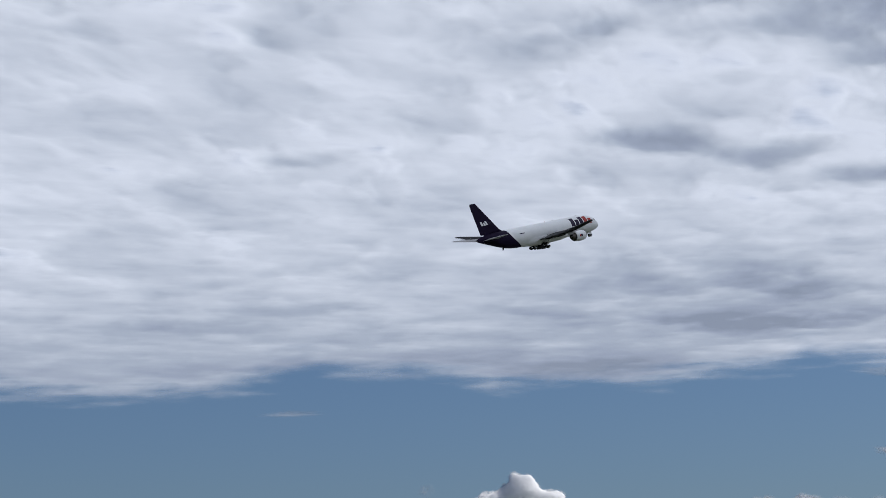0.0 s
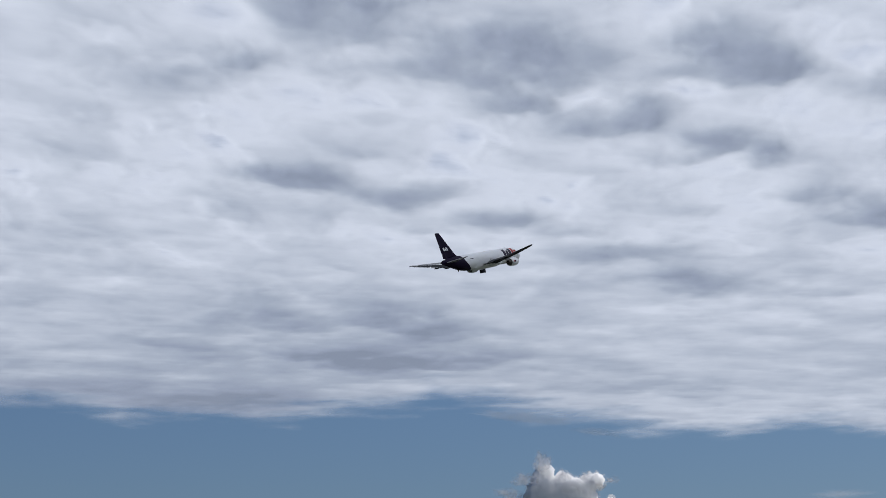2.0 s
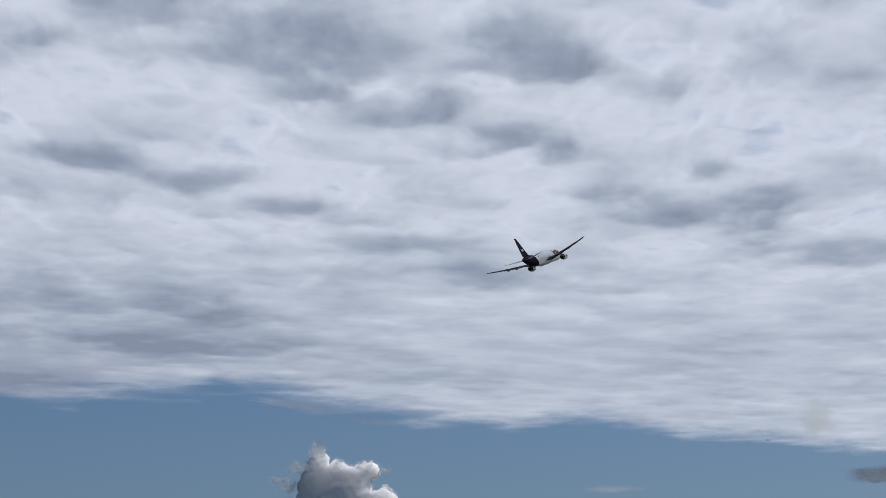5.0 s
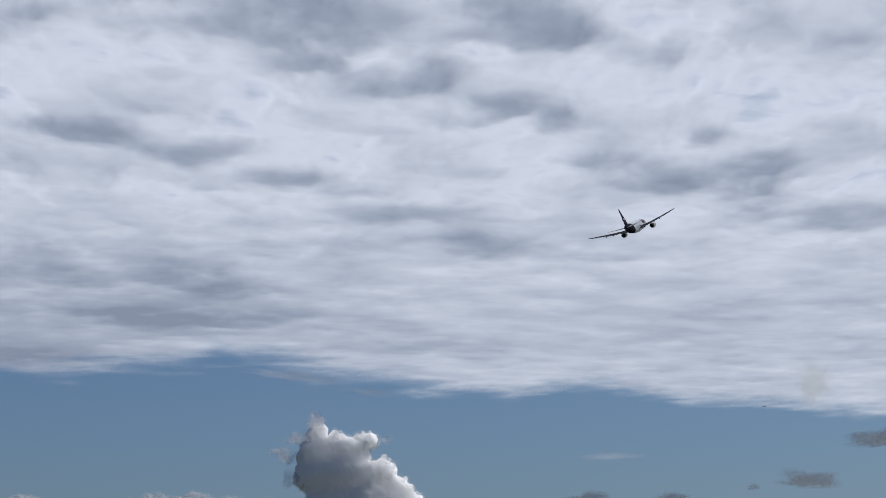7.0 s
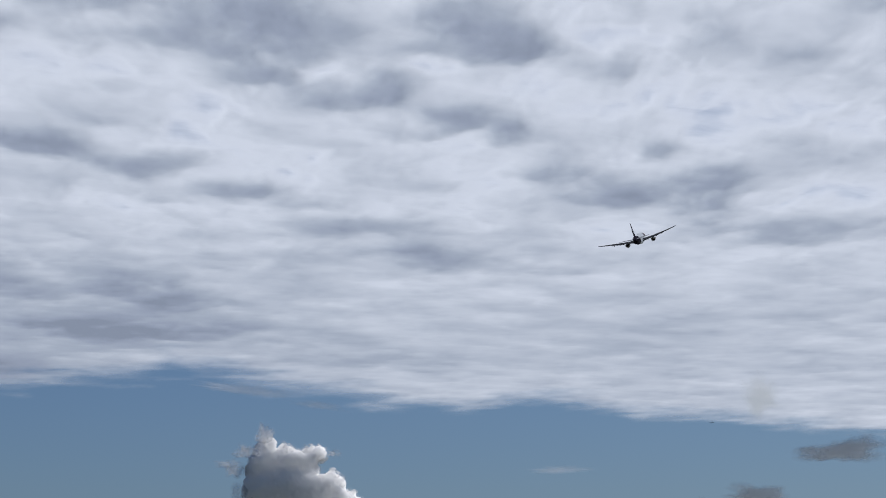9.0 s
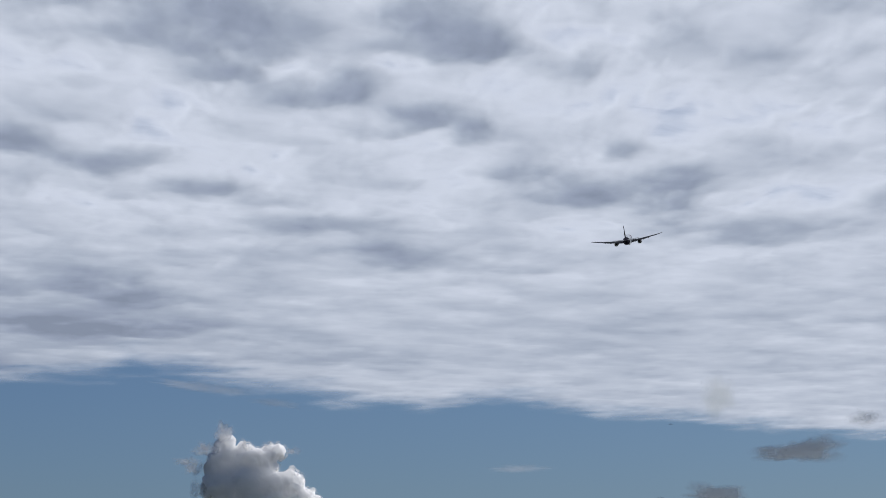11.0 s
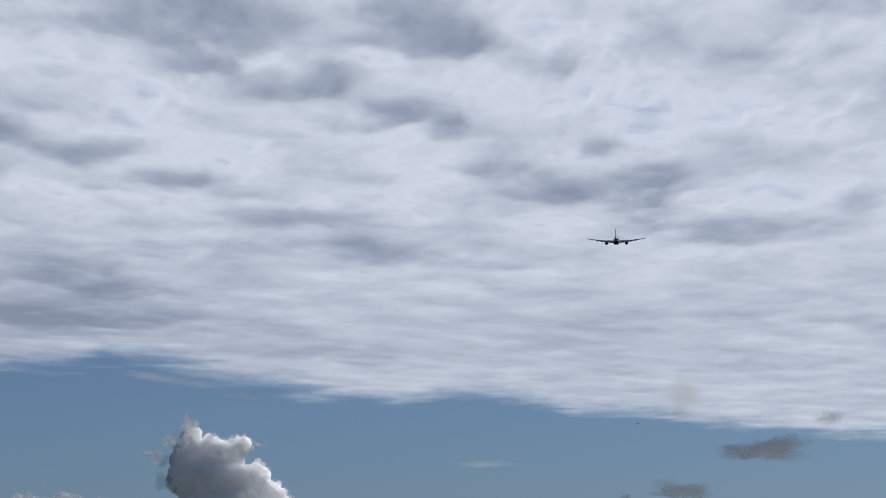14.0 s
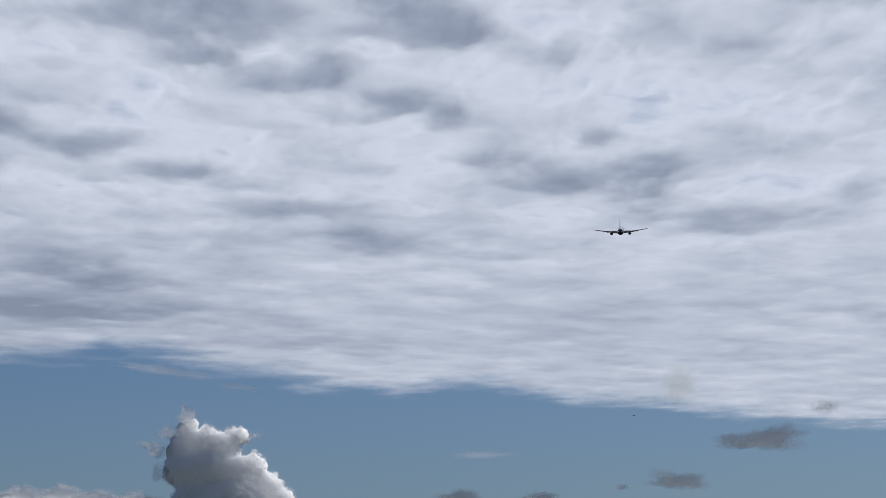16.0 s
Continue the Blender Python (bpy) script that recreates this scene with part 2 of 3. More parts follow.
    bank(-304, 1704, 14, 19, 0.35)
    bank(-53, 1628, 30, 20, 0.50)
    bank(8, 1613, 18, 32, 0.60)
    bank(-330, 1987, 32, 32, 0.75)
    bank(-364, 1942, 18, 29, 0.40)
    bank(-269, 1965, 20, 21, 0.35)
    bank(-262, 2117, 36, 31, 0.75)
    bank(-231, 2127, 13, 21, 0.40)
    bank(-188, 2195, 26, 20, 0.60)
    bank(-162, 2296, 48, 34, 0.65)
    bank(-91, 2276, 18, 23, 0.35)
    bank(-75, 2486, 37, 50, 0.60)
    bank(-104, 2445, 24, 27, 0.40)
    bank(-51, 2541, 23, 35, 0.40)
    bank(-166, 2451, 29, 33, 0.30)
    bank(-69, 2123, 19, 18, 0.30)
    bank(6, 2385, 28, 23, 0.30)
    bank(-443, 2673, 43, 73, 0.45)
    bank(-404, 2779, 33, 64, 0.40)
    bank(-527, 2965, 42, 65, 0.45)
    bank(-495, 3095, 56, 53, 0.40)
    bank(-389, 2991, 48, 57, 0.30)
    bank(-456, 2556, 31, 36, 0.30)
    bank(-276, 3152, 69, 54, 0.30)
    bank(-174, 3330, 80, 60, 0.30)
    bank(-357, 3329, 53, 50, 0.30)
    bank(-103, 3461, 41, 48, 0.25)
    bank(323, 2371, 62, 47, 0.60)
    bank(295, 2437, 34, 27, 0.30)
    bank(367, 2308, 28, 25, 0.30)
    bank(421, 2206, 24, 46, 0.60)
    bank(276, 1533, 27, 25, 0.55)
    bank(267, 1653, 30, 18, 0.30)
    bank(39, 2598, 36, 27, 0.30)
    bank(127, 2524, 30, 26, 0.25)
    bank(133, 2806, 50, 35, 0.20)
    bank(248, 3102, 49, 39, 0.20)
    bank(390, 2998, 48, 37, 0.20)
    bank(553, 3025, 36, 34, 0.35)
    bank(400, 3336, 53, 40, 0.25)
    bank(512, 3536, 78, 51, 0.30)
    bank(599, 3105, 25, 27, 0.40)
    bank(267, 3836, 92, 59, 0.15)
    bank(240, 1811, 29, 37, -0.12)
    bank(310, 1902, 17, 45, -0.12)
    bank(-100, 2676, 43, 39, -0.25)
    bank(-230, 1932, 23, 26, -0.15)
    bank(178, 1703, 17, 41, -0.10)
    bank(-55, 1677, 24, 10, -0.40)
    bank(-136, 1668, 8, 18, -0.35)
    bank(13, 1746, 14, 25, -0.30)
    bank(232, 2183, 15, 40, -0.35)
    bank(97, 1773, 29, 51, -0.15)
    bank(172, 1934, 35, 43, -0.18)
    bank(52, 1850, 18, 32, -0.15)
    bank(-102, 1932, 31, 24, -0.15)
    bank(-265, 1829, 33, 40, -0.18)
    bank(-176, 2047, 25, 19, -0.15)
    bank(-331, 2188, 31, 22, -0.15)
    bank(288, 2151, 39, 43, -0.15)
    bank(-404, 2289, 42, 34, -0.10)

    bank(-586, 1447, 14, 28, 0.45)
    bank(-436, 1485, 25, 17, 0.35)
    bank(-359, 1507, 14, 23, 0.35)
    bank(-433, 1549, 16, 18, 0.20)
    bank(-647, 1499, 8, 12, 0.30)
    bank(-595, 2050, 30, 21, -0.30)
    bank(-713, 1835, 22, 16, 0.40)
    bank(-661, 1809, 27, 12, 0.25)
    bank(-827, 1875, 24, 17, 0.30)
    bank(-747, 1566, 15, 22, -0.25)
    bank(-612, 1638, 14, 25, 0.25)
    bank(-406, 1879, 27, 27, 0.40)
    bank(-1056, 2617, 45, 50, 0.35)
    bank(-1238, 2631, 46, 38, 0.50)
    bank(-971, 2609, 27, 31, 0.35)
    bank(-1174, 2716, 41, 35, 0.30)
    bank(-949, 3131, 72, 48, 0.50)
    bank(-823, 3299, 74, 52, 0.50)
    bank(-1203, 3067, 59, 48, 0.40)
    bank(-1357, 3055, 60, 50, 0.30)
    bank(-856, 2959, 55, 34, 0.25)
    bank(-1008, 2883, 55, 33, 0.25)
    bank(-586, 2585, 29, 31, 0.35)
    bank(-652, 2598, 21, 22, 0.30)
    bank(-786, 2722, 34, 29, 0.20)
    bank(-834, 2428, 31, 21, 0.20)
    bank(-920, 2349, 35, 23, 0.25)
    bank(-1079, 2399, 42, 25, 0.25)
    bank(-705, 2159, 32, 16, 0.20)
    bank(-861, 2091, 32, 16, 0.20)
    bank(-491, 3013, 67, 50, 0.45)
    bank(-567, 2932, 35, 36, 0.35)
    bank(-427, 2805, 31, 40, 0.35)
    bank(-378, 3024, 30, 33, 0.30)
    bank(-481, 2634, 43, 29, 0.25)
    bank(-475, 1743, 51, 46, -0.12)
    bank(-570, 1812, 34, 20, -0.12)
    bank(-401, 1693, 24, 35, -0.15)

    th = 0.16 + 0.06 * np.logaddexp(0, (th - 0.16) / 0.06)  # the layer is nowhere quite open
    # ragged far edge of the layer: its distance by compass degrees
    edge = np.interp(np.degrees(A), (-60, -29, -26, -24, -20.9, -18.6, -16.5, -13, -10.2, -8.5, -6.8, -2.4, 1, 3.8, 7, 11, 20, 60),
                     (3500, 3590, 3740, 3690, 3380, 3440, 3660, 3690, 3610, 3460, 3630, 4010, 4020, 4200, 4530, 4830, 4900, 4900))
    edge = edge + 70 * layered_noise(x, y, 260, 5, 71, 0.65)
    inside = np.clip((edge + 90 - np.hypot(x, y)) / 470 + 0.62 * layered_noise(x * 0.6, y * 0.6, 100, 5, 77, 0.55), 0, 1)
    z = DECK_Z - 5 * np.clip(th, 0, 1.2)
    rows, cols = x.shape
    verts = np.stack([x, y, z], -1).reshape(-1, 3)
    i = np.arange(rows - 1)[:, None] * cols + np.arange(cols - 1)[None, :]
    quads = np.stack([i, i + 1, i + cols + 1, i + cols], -1).reshape(-1, 4)
    keep = (inside.reshape(-1)[quads] > 0).any(1)
    quads = quads[keep]
    me = bpy.data.meshes.new("cloud_layer")
    me.from_pydata(verts.tolist(), [], quads.tolist())
    me.polygons.foreach_set("use_smooth", np.ones(len(me.polygons), dtype=bool))
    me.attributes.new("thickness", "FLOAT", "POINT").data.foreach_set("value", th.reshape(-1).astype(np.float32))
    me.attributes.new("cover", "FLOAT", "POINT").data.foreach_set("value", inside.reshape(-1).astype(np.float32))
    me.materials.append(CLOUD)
    tagged(new("backdrop", me), "broken layer of pale grey-white cloud with a ragged edge", "clouds", kind="structure")


build_ground()
build_cloud_deck()


# ---- low clouds beyond the edge of the layer ----
def wisp_mesh(name, mat, lump, seed, parent=None, lean=0.0, tilt=0.0):
    """A ragged scrap of cloud: (x, y, z, rx, ry, rz, density), thinning toward its rim; lean: fatter toward +x; tilt: degrees, +x end up."""
    x, y, z, rx, ry, rz, dens = lump
    bm = bmesh.new()
    layer = bm.verts.layers.float.new("thickness")
    off = Vector((seed * 3.7, seed * 1.9, seed * 0.7))
    turn = Matrix.Rotation(-radians(tilt), 3, "Y")
    for v in bmesh.ops.create_icosphere(bm, subdivisions=5, radius=1.0)["verts"]:
        d = v.co.normalized()
        rim = math.hypot(d.x, d.z)
        u = Vector((d.x, 0, d.z)).normalized() if rim > 1e-6 else Vector((1, 0, 0))
        s = 1 + 0.35 * noise.noise(u * 1.5 + off) + 0.16 * noise.noise(u * 3 + off) + 0.08 * noise.noise(u * 7 + off)
        tall = (1 + lean * d.x) * (0.75 if d.z < 0 else 1.1)
        v.co = turn @ Vector((d.x * rx * s, d.y * ry, d.z * rz * s * tall)) + Vector((x, y, z))
        v[layer] = dens * max(0.0, 1 - rim ** 2) ** (2.1 if parent is None else 1.5)
    me = bpy.data.meshes.new(name)
    bm.to_mesh(me)
    bm.free()
    for p in me.polygons:
        p.use_smooth = True
    me.materials.append(mat)
    ob = new(name, me)
    ob.parent = parent
    return ob


SHELLS = ((0.0, 0.32), (2.5, 0.22))  # metres proud of the mean surface, density


def cumulus(lumps, seed, voxel=8.0, swell=1.0):
    """A heap of lumps melted into one body, with soft billows and torn thin veils over it. Returns its empty."""
    cloud = new("cumulus_cloud")
    bm = bmesh.new()
    for x, y, z, rx, ry, rz in lumps:
        m = Matrix.LocRotScale((x, y, z), None, (rx, ry, rz))
        bmesh.ops.create_icosphere(bm, subdivisions=3, radius=1.0, matrix=m)
    raw = bpy.data.meshes.new("core")
    bm.to_mesh(raw)
    bm.free()
    ob = new("core", raw)
    melt = ob.modifiers.new("melt", "REMESH")
    melt.mode, melt.voxel_size = "VOXEL", voxel
    soften = ob.modifiers.new("soften", "SMOOTH")
    soften.factor, soften.iterations = 0.6, 4
    finer = ob.modifiers.new("finer", "SUBSURF")
    finer.levels = finer.render_levels = 2
    body = bpy.data.meshes.new_from_object(ob.evaluated_get(bpy.context.evaluated_depsgraph_get()))
    bpy.data.objects.remove(ob)
    n = len(body.vertices)
    co, no = np.empty(n * 3), np.empty(n * 3)
    body.vertices.foreach_get("co", co)
    body.vertices.foreach_get("normal", no)
    co, no = co.reshape(-1, 3), no.reshape(-1, 3)
    off = Vector((seed * 7.7, seed * 3.1, 0))
    push, tear = np.zeros(n), np.zeros(n)
    for i in range(n):
        p = Vector(co[i])
        h = 0.0
        for size, amp in ((56.0, 12.0), (26.0, 7.0), (13.0, 3.5)):  # rounded bulges with creases between
            h += amp * (2.4 * math.sqrt(noise.noise(p / size + off) ** 2 + 0.004) - 0.6)
        push[i] = h * swell
        tear[i] = noise.noise(p / 18 - off) + 0.7 * noise.noise(p / 8 + off)
    veils = []
    body.attributes.new("source", "INT", "POINT").data.foreach_set("value", np.arange(n, dtype=np.int32))
    rim = np.clip((no[:, 1] + 0.6) / 0.5, 0, 1)  # veils hang about the outline
    for out, dens in SHELLS:
        veil = body.copy()
        veil.vertices.foreach_set("co", (co + no * (push + (out + 1.8 * tear) * min(1, swell + 0.2))[:, None]).ravel())
        veil.attributes.new("thickness", "FLOAT", "POINT").data.foreach_set("value", np.clip(dens * (1 + 1.1 * tear) * rim, 0, 1).astype(np.float32))
        # the faces toward the eye and the far side are left to the core
        cut = bmesh.new()
        cut.from_mesh(veil)
        bmesh.ops.delete(cut, geom=[f for f in cut.faces if f.normal.y > 0.35 or all(rim[v.index] <= 0 for v in f.verts)], context="FACES")
        cut.to_mesh(veil)
        cut.free()
        veils.append(("veil", veil, FRINGE))
    body.vertices.foreach_set("co", (co + no * (push - 2.5 * swell)[:, None]).ravel())
    for name, me, mat in [("core", body, CUMULUS)] + veils:
        me.name = name
        me.materials.clear()
        me.materials.append(mat)
        me.polygons.foreach_set("use_smooth", np.ones(len(me.polygons), dtype=bool))
        # light scatters inside a cloud, so the small bulges shade softly
        source, own = np.empty(len(me.vertices), dtype=np.int32), np.empty(len(me.vertices) * 3)
        me.attributes["source"].data.foreach_get("value", source)
        me.vertices.foreach_get("normal", own)
        soft = 0.78 * no[source] + 0.22 * own.reshape(-1, 3)
        me.normals_split_custom_set_from_vertices((soft / np.linalg.norm(soft, axis=1)[:, None]).tolist())
        new(name, me).parent = cloud
    return cloud


DRIFT = -3.1  # metres a second, along x
FAR = 4650.0
drifting = []


def place_cloud(ob, az, el, label):
    a, e = radians(az), radians(el)
    far = FAR if el < 5.4 else 4150.0 if el < 6 else 3450.0
    base = Vector((far * math.sin(a), far * math.cos(a), far * math.tan(e)))
    tagged(ob, label, "cloud", "low clouds")
    drifting.append((ob, base, a))


def build_low_clouds():
    # one degree is about 81 m at this distance; lumps are in metres from the anchor
    tower = [(-12, 0, -33, 92, 60, 52), (-69, 0, 16, 32, 34, 32), (-58, 0, 50, 18, 18, 28), (-6, 0, 22, 54, 45, 26), (42, 0, 34, 28, 26, 19),
             (72, 0, -30, 29, 34, 26), (106, 0, -64, 30, 34, 28), (134, 0, -105, 32, 36, 29), (23, 0, -105, 120, 70, 66)]
    cloud = cumulus(tower, 6)
    for k, lump in enumerate(((-58, -24, 70, 27, 8, 28, 0.75), (-92, -30, 36, 32, 8, 22, 0.65), (-132, -30, 14, 36, 8, 13, 0.45), (-116, -30, 0, 28, 8, 26, 0.5),
                              (84, -10, 36, 22, 8, 12, 0.5), (-112, -24, -44, 18, 8, 30, 0.4))):
        wisp_mesh("wisp", WISP, lump, k + 3, cloud)
    place_cloud(cloud, -5.35, 4.80, "tall grey cumulus cloud with bright sunlit rims and torn wisps")
    head = [(-22, 0, 14, 20, 22, 20), (0, 0, 12, 19, 20, 20), (-10, 0, -14, 48, 40, 30), (-72, 0, -28, 46, 36, 20), (-142, 0, -38, 58, 36, 14), (38, 0, -30, 40, 36, 23), (-30, 0, -74, 165, 60, 42)]
    cloud = cumulus(head, 5, 7.0, 0.6)
    wisp_mesh("wisp", WISP, (-205, -10, -2, 24, 10, 20, 0.3), 41, cloud)
    place_cloud(cloud, -15.95, 4.42, "small white cumulus head with a knobbly bright top")
    for az, lumps, label in (
        (-9.75, ((-75, 0, -16, 60, 20, 24, 1.2), (-30, -6, -6, 46, 20, 26, 1.2), (42, -8, -6, 52, 20, 28, 1.2), (118, -4, -18, 60, 20, 28, 1.1), (195, -8, -22, 66, 20, 26, 1.0), (60, 8, -42, 250, 20, 44, 1.4)),
         "low row of soft pale grey cumulus tops"),
        (-13.35, ((0, 0, -8, 56, 20, 26, 1.2), (-62, -5, -20, 56, 20, 24, 1.1), (60, 5, -20, 50, 20, 22, 1.1), (0, 9, -42, 140, 20, 40, 1.3)),
         "flat soft pale cumulus top low in the sky"),
    ):
        cloud = new("cumulus_cloud")
        for k, lump in enumerate(lumps):
            wisp_mesh("puff", PUFF, lump, k + 51, cloud)
        place_cloud(cloud, az, 3.78, label)
    for az, el, seed, lump, lean, tilt, label in (
        (8.25, 5.02, 21, (0, 0, 0, 130, 16, 34, 0.95), 0.6, 2, "soft dark grey scud cloud below the cloud layer"),
        (9.98, 5.80, 22, (0, 0, 0, 48, 14, 27, 0.42), -0.2, 0, "small ragged grey scud cloud near the layer edge"),
        (6.2, 4.02, 23, (0, 0, 0, 92, 14, 27, 0.8), 0.0, -4, "faint ragged grey scud cloud low in the sky"),
        (0.75, 3.66, 24, (0, 0, 0, 62, 14, 24, 0.9), 0.3, 0, "small grey scud cloud low over the horizon"),
        (2.8, 3.60, 25, (0, 0, 0, 64, 14, 24, 0.9), -0.2, 0, "small grey scud cloud low over the horizon"),
        (4.85, 3.9, 26, (0, 0, 0, 20, 8, 12, 0.5), 0.0, 0, "tiny faint wisp of grey cloud"),
        (1.3, 4.75, 27, (0, 0, 0, 100, 8, 13, 0.6), 0.0, 0, "thin pale streak of cloud in the blue gap"),
        (-6.6, 6.85, 28, (0, 0, 0, 105, 8, 12, 0.9), 0.2, -8, "thin pale streak of cloud torn off the layer"),
        (-4.75, 6.45, 29, (0, 0, 0, 62, 8, 9, 0.7), 0.0, -8, "thin pale streak of cloud torn off the layer"),
        (-21.9, 6.42, 30, (0, 0, 0, 60, 8, 8, 0.8), 0.0, 0, "thin pale streak of cloud torn off the layer"),
    ):
        place_cloud(wisp_mesh("scud_cloud", STREAK if "pale" in label else SCUD, lump, seed, None, lean, tilt), az, el, label)
    # nearly transparent yellowish patch in front of the layer
    place_cloud(wisp_mesh("sky_smudge", SMUDGE, (0, 0, 0, 34, 10, 44, 0.9), 33, None), 6.40, 6.38, "faint yellowish smudge before the cloud layer")


build_low_clouds()


# ---- cargo airplane: +x forward, +y to its left, +z up; station s is metres aft of the nose ----
S0 = 27.0


def part(name, bm, mat, parent, label="", smooth=True):
    bmesh.ops.recalc_face_normals(bm, faces=bm.faces)
    me = bpy.data.meshes.new(name)
    bm.to_mesh(me)
    bm.free()
    if smooth:
        for p in me.polygons:
            p.use_smooth = True
        me.set_sharp_from_angle(angle=radians(40))
    for m in mat if isinstance(mat, (list, tuple)) else [mat]:
        me.materials.append(m)
    ob = new(name, me)
    ob.parent = parent
    if label:
        tagged(ob, label)
    return ob


def skin(bm, rings, close_ends=True, loop=True):
    """Quads between rings of the same number of points."""
    vs = [[bm.verts.new(p) for p in r] for r in rings]
    n = len(vs[0])
    for a, b in zip(vs, vs[1:]):
        for i in range(n if loop else n - 1):
            bm.faces.new((a[i], a[(i + 1) % n], b[(i + 1) % n], b[i]))
    if close_ends:
        bm.faces.new(vs[0])
        bm.faces.new(vs[-1][::-1])
    return vs


BODY_S = (0.0, 0.25, 0.7, 1.5, 2.6, 4.0, 5.5, 7.5, 10, 38, 40, 42, 44, 46, 48, 50, 52, 53.3, 53.9)
BODY_W = (0.06, 0.50, 0.90, 1.36, 1.80, 2.16, 2.38, 2.50, 2.515, 2.515, 2.48, 2.36, 2.16, 1.88, 1.55, 1.18, 0.76, 0.42, 0.22)
BODY_H = (0.06, 0.48, 0.86, 1.30, 1.80, 2.25, 2.50, 2.66, 2.705, 2.705, 2.64, 2.47, 2.24, 1.96, 1.64, 1.27, 0.88, 0.55, 0.30)
BODY_Z = (-0.85, -0.84, -0.80, -0.68, -0.45, -0.25, -0.12, -0.02, 0, 0, 0.06, 0.20, 0.40, 0.63, 0.86, 1.05, 1.18, 1.22, 1.22)


def body_at(s, angle, out=0.0):
    """A point of the hull: station, angle from straight up toward the left side, metres proud of it."""
    w, h, z = np.interp(s, BODY_S, BODY_W) + out, np.interp(s, BODY_S, BODY_H) + out, np.interp(s, BODY_S, BODY_Z)
    return Vector((S0 - s, w * math.sin(angle), z + h * math.cos(angle)))


def paint_line(angle):
    """Station where the white hull meets the purple tail, by angle: further forward on the belly."""
    return 40.2 + 3.0 * math.cos(angle) - 0.9 * math.cos(2 * angle)


def hull_piece(s_of, steps, around=48):
    rings = []
    for k in range(steps + 1):
        ring = []
        for i in range(around):
            a = 2 * math.pi * i / around
            ring.append(body_at(s_of(k / steps, a), a))
        rings.append(ring)
    return rings


def hull_patch(s0, s1, a0, a1, out=0.012, nu=6, nv=6, slant=0.0, thick=0.01):
    """A thin curved panel lying on the hull between two stations and two angles (degrees)."""
    bm = bmesh.new()
    grids = []
    for o in (out, out - thick):
        grids.append([[bm.verts.new(body_at(s0 + (s1 - s0) * i / nu + slant * j / nv, radians(a0 + (a1 - a0) * j / nv), o)) for j in range(nv + 1)] for i in range(nu + 1)])
    for g in grids:
        for i in range(nu):
            for j in range(nv):
                bm.faces.new((g[i][j], g[i + 1][j], g[i + 1][j + 1], g[i][j + 1]))
    g, h = grids
    rim = [(i, 0) for i in range(nu)] + [(nu, j) for j in range(nv)] + [(i, nv) for i in range(nu, 0, -1)] + [(0, j) for j in range(nv, 0, -1)]
    for (i, j), (k, m) in zip(rim, rim[1:] + rim[:1]):
        bm.faces.new((g[i][j], g[k][m], h[k][m], h[i][j]))
    return bm


def foil(chord, thick, n=10):
    """Airfoil outline from trailing edge over the top to the nose and back, as (aft, up) pairs, aft from the leading edge."""
    top, low = [], []
    for i in range(n + 1):
        c = 0.5 * (1 - math.cos(math.pi * i / n))
        t = 5 * thick * (0.2969 * math.sqrt(c) - 0.126 * c - 0.3516 * c ** 2 + 0.2843 * c ** 3 - 0.1036 * c ** 4)
        top.append((c * chord, (t + 0.02 * math.sin(math.pi * c)) * chord))
        low.append((c * chord, (-t * 0.9 + 0.02 * math.sin(math.pi * c)) * chord))
    return top[::-1] + low[1:-1]


def surface(sections, upright=False):
    """Loft of foils. Each section: leading-edge station, spanwise, height, chord, thickness, tilt in degrees (tail down)."""
    bm = bmesh.new()
    rings = []
    for le, span, z, chord, thick, tilt in sections:
        ring, t = [], radians(tilt)
        for a, u in foil(chord, thick):
            aft, up = a * math.cos(t) + u * math.sin(t), u * math.cos(t) - a * math.sin(t)
            ring.append(Vector((S0 - le - aft, up, z)) if upright else Vector((S0 - le - aft, span, z + up)))
        rings.append(ring)
    skin(bm, rings)
    return bm


def turned(profile, around=32, center=(0, 0, 0), close_ends=False):
    """A body of revolution about x; profile of (x, radius)."""
    bm = bmesh.new()
    cx, cy, cz = center
    skin(bm, [[Vector((cx + x, cy + r * math.sin(2 * math.pi * i / around), cz + r * math.cos(2 * math.pi * i / around))) for i in range(around)] for x, r in profile], close_ends)
    return bm


def bar(p, q, r, around=12, r2=None):
    """A round rod between two points."""
    bm = bmesh.new()
    p, q = Vector(p), Vector(q)
    d = (q - p).normalized()
    u = d.orthogonal().normalized()
    v = d.cross(u)
    r2 = r if r2 is None else r2
    ring = lambda c, rr: [c + (u * math.cos(2 * math.pi * i / around) + v * math.sin(2 * math.pi * i / around)) * rr for i in range(around)]
    skin(bm, [ring(p, r * 0.8), ring(p + d * min(0.04, r), r), ring(q - d * min(0.04, r), r2), ring(q, r2 * 0.8)])
    return bm


def plate(corners, normal, thick):
    """A flat panel with bevelled edges from its corner loop."""
    bm = bmesh.new()
    n = Vector(normal).normalized() * thick
    mid = sum((Vector(c) for c in corners), Vector()) / len(corners)
    inner = [Vector(c) + (mid - Vector(c)) * 0.04 for c in corners]
    skin(bm, [[p - n / 2 for p in inner], [Vector(c) - n / 4 for c in corners], [Vector(c) + n / 4 for c in corners], [p + n / 2 for p in inner]])
    return bm


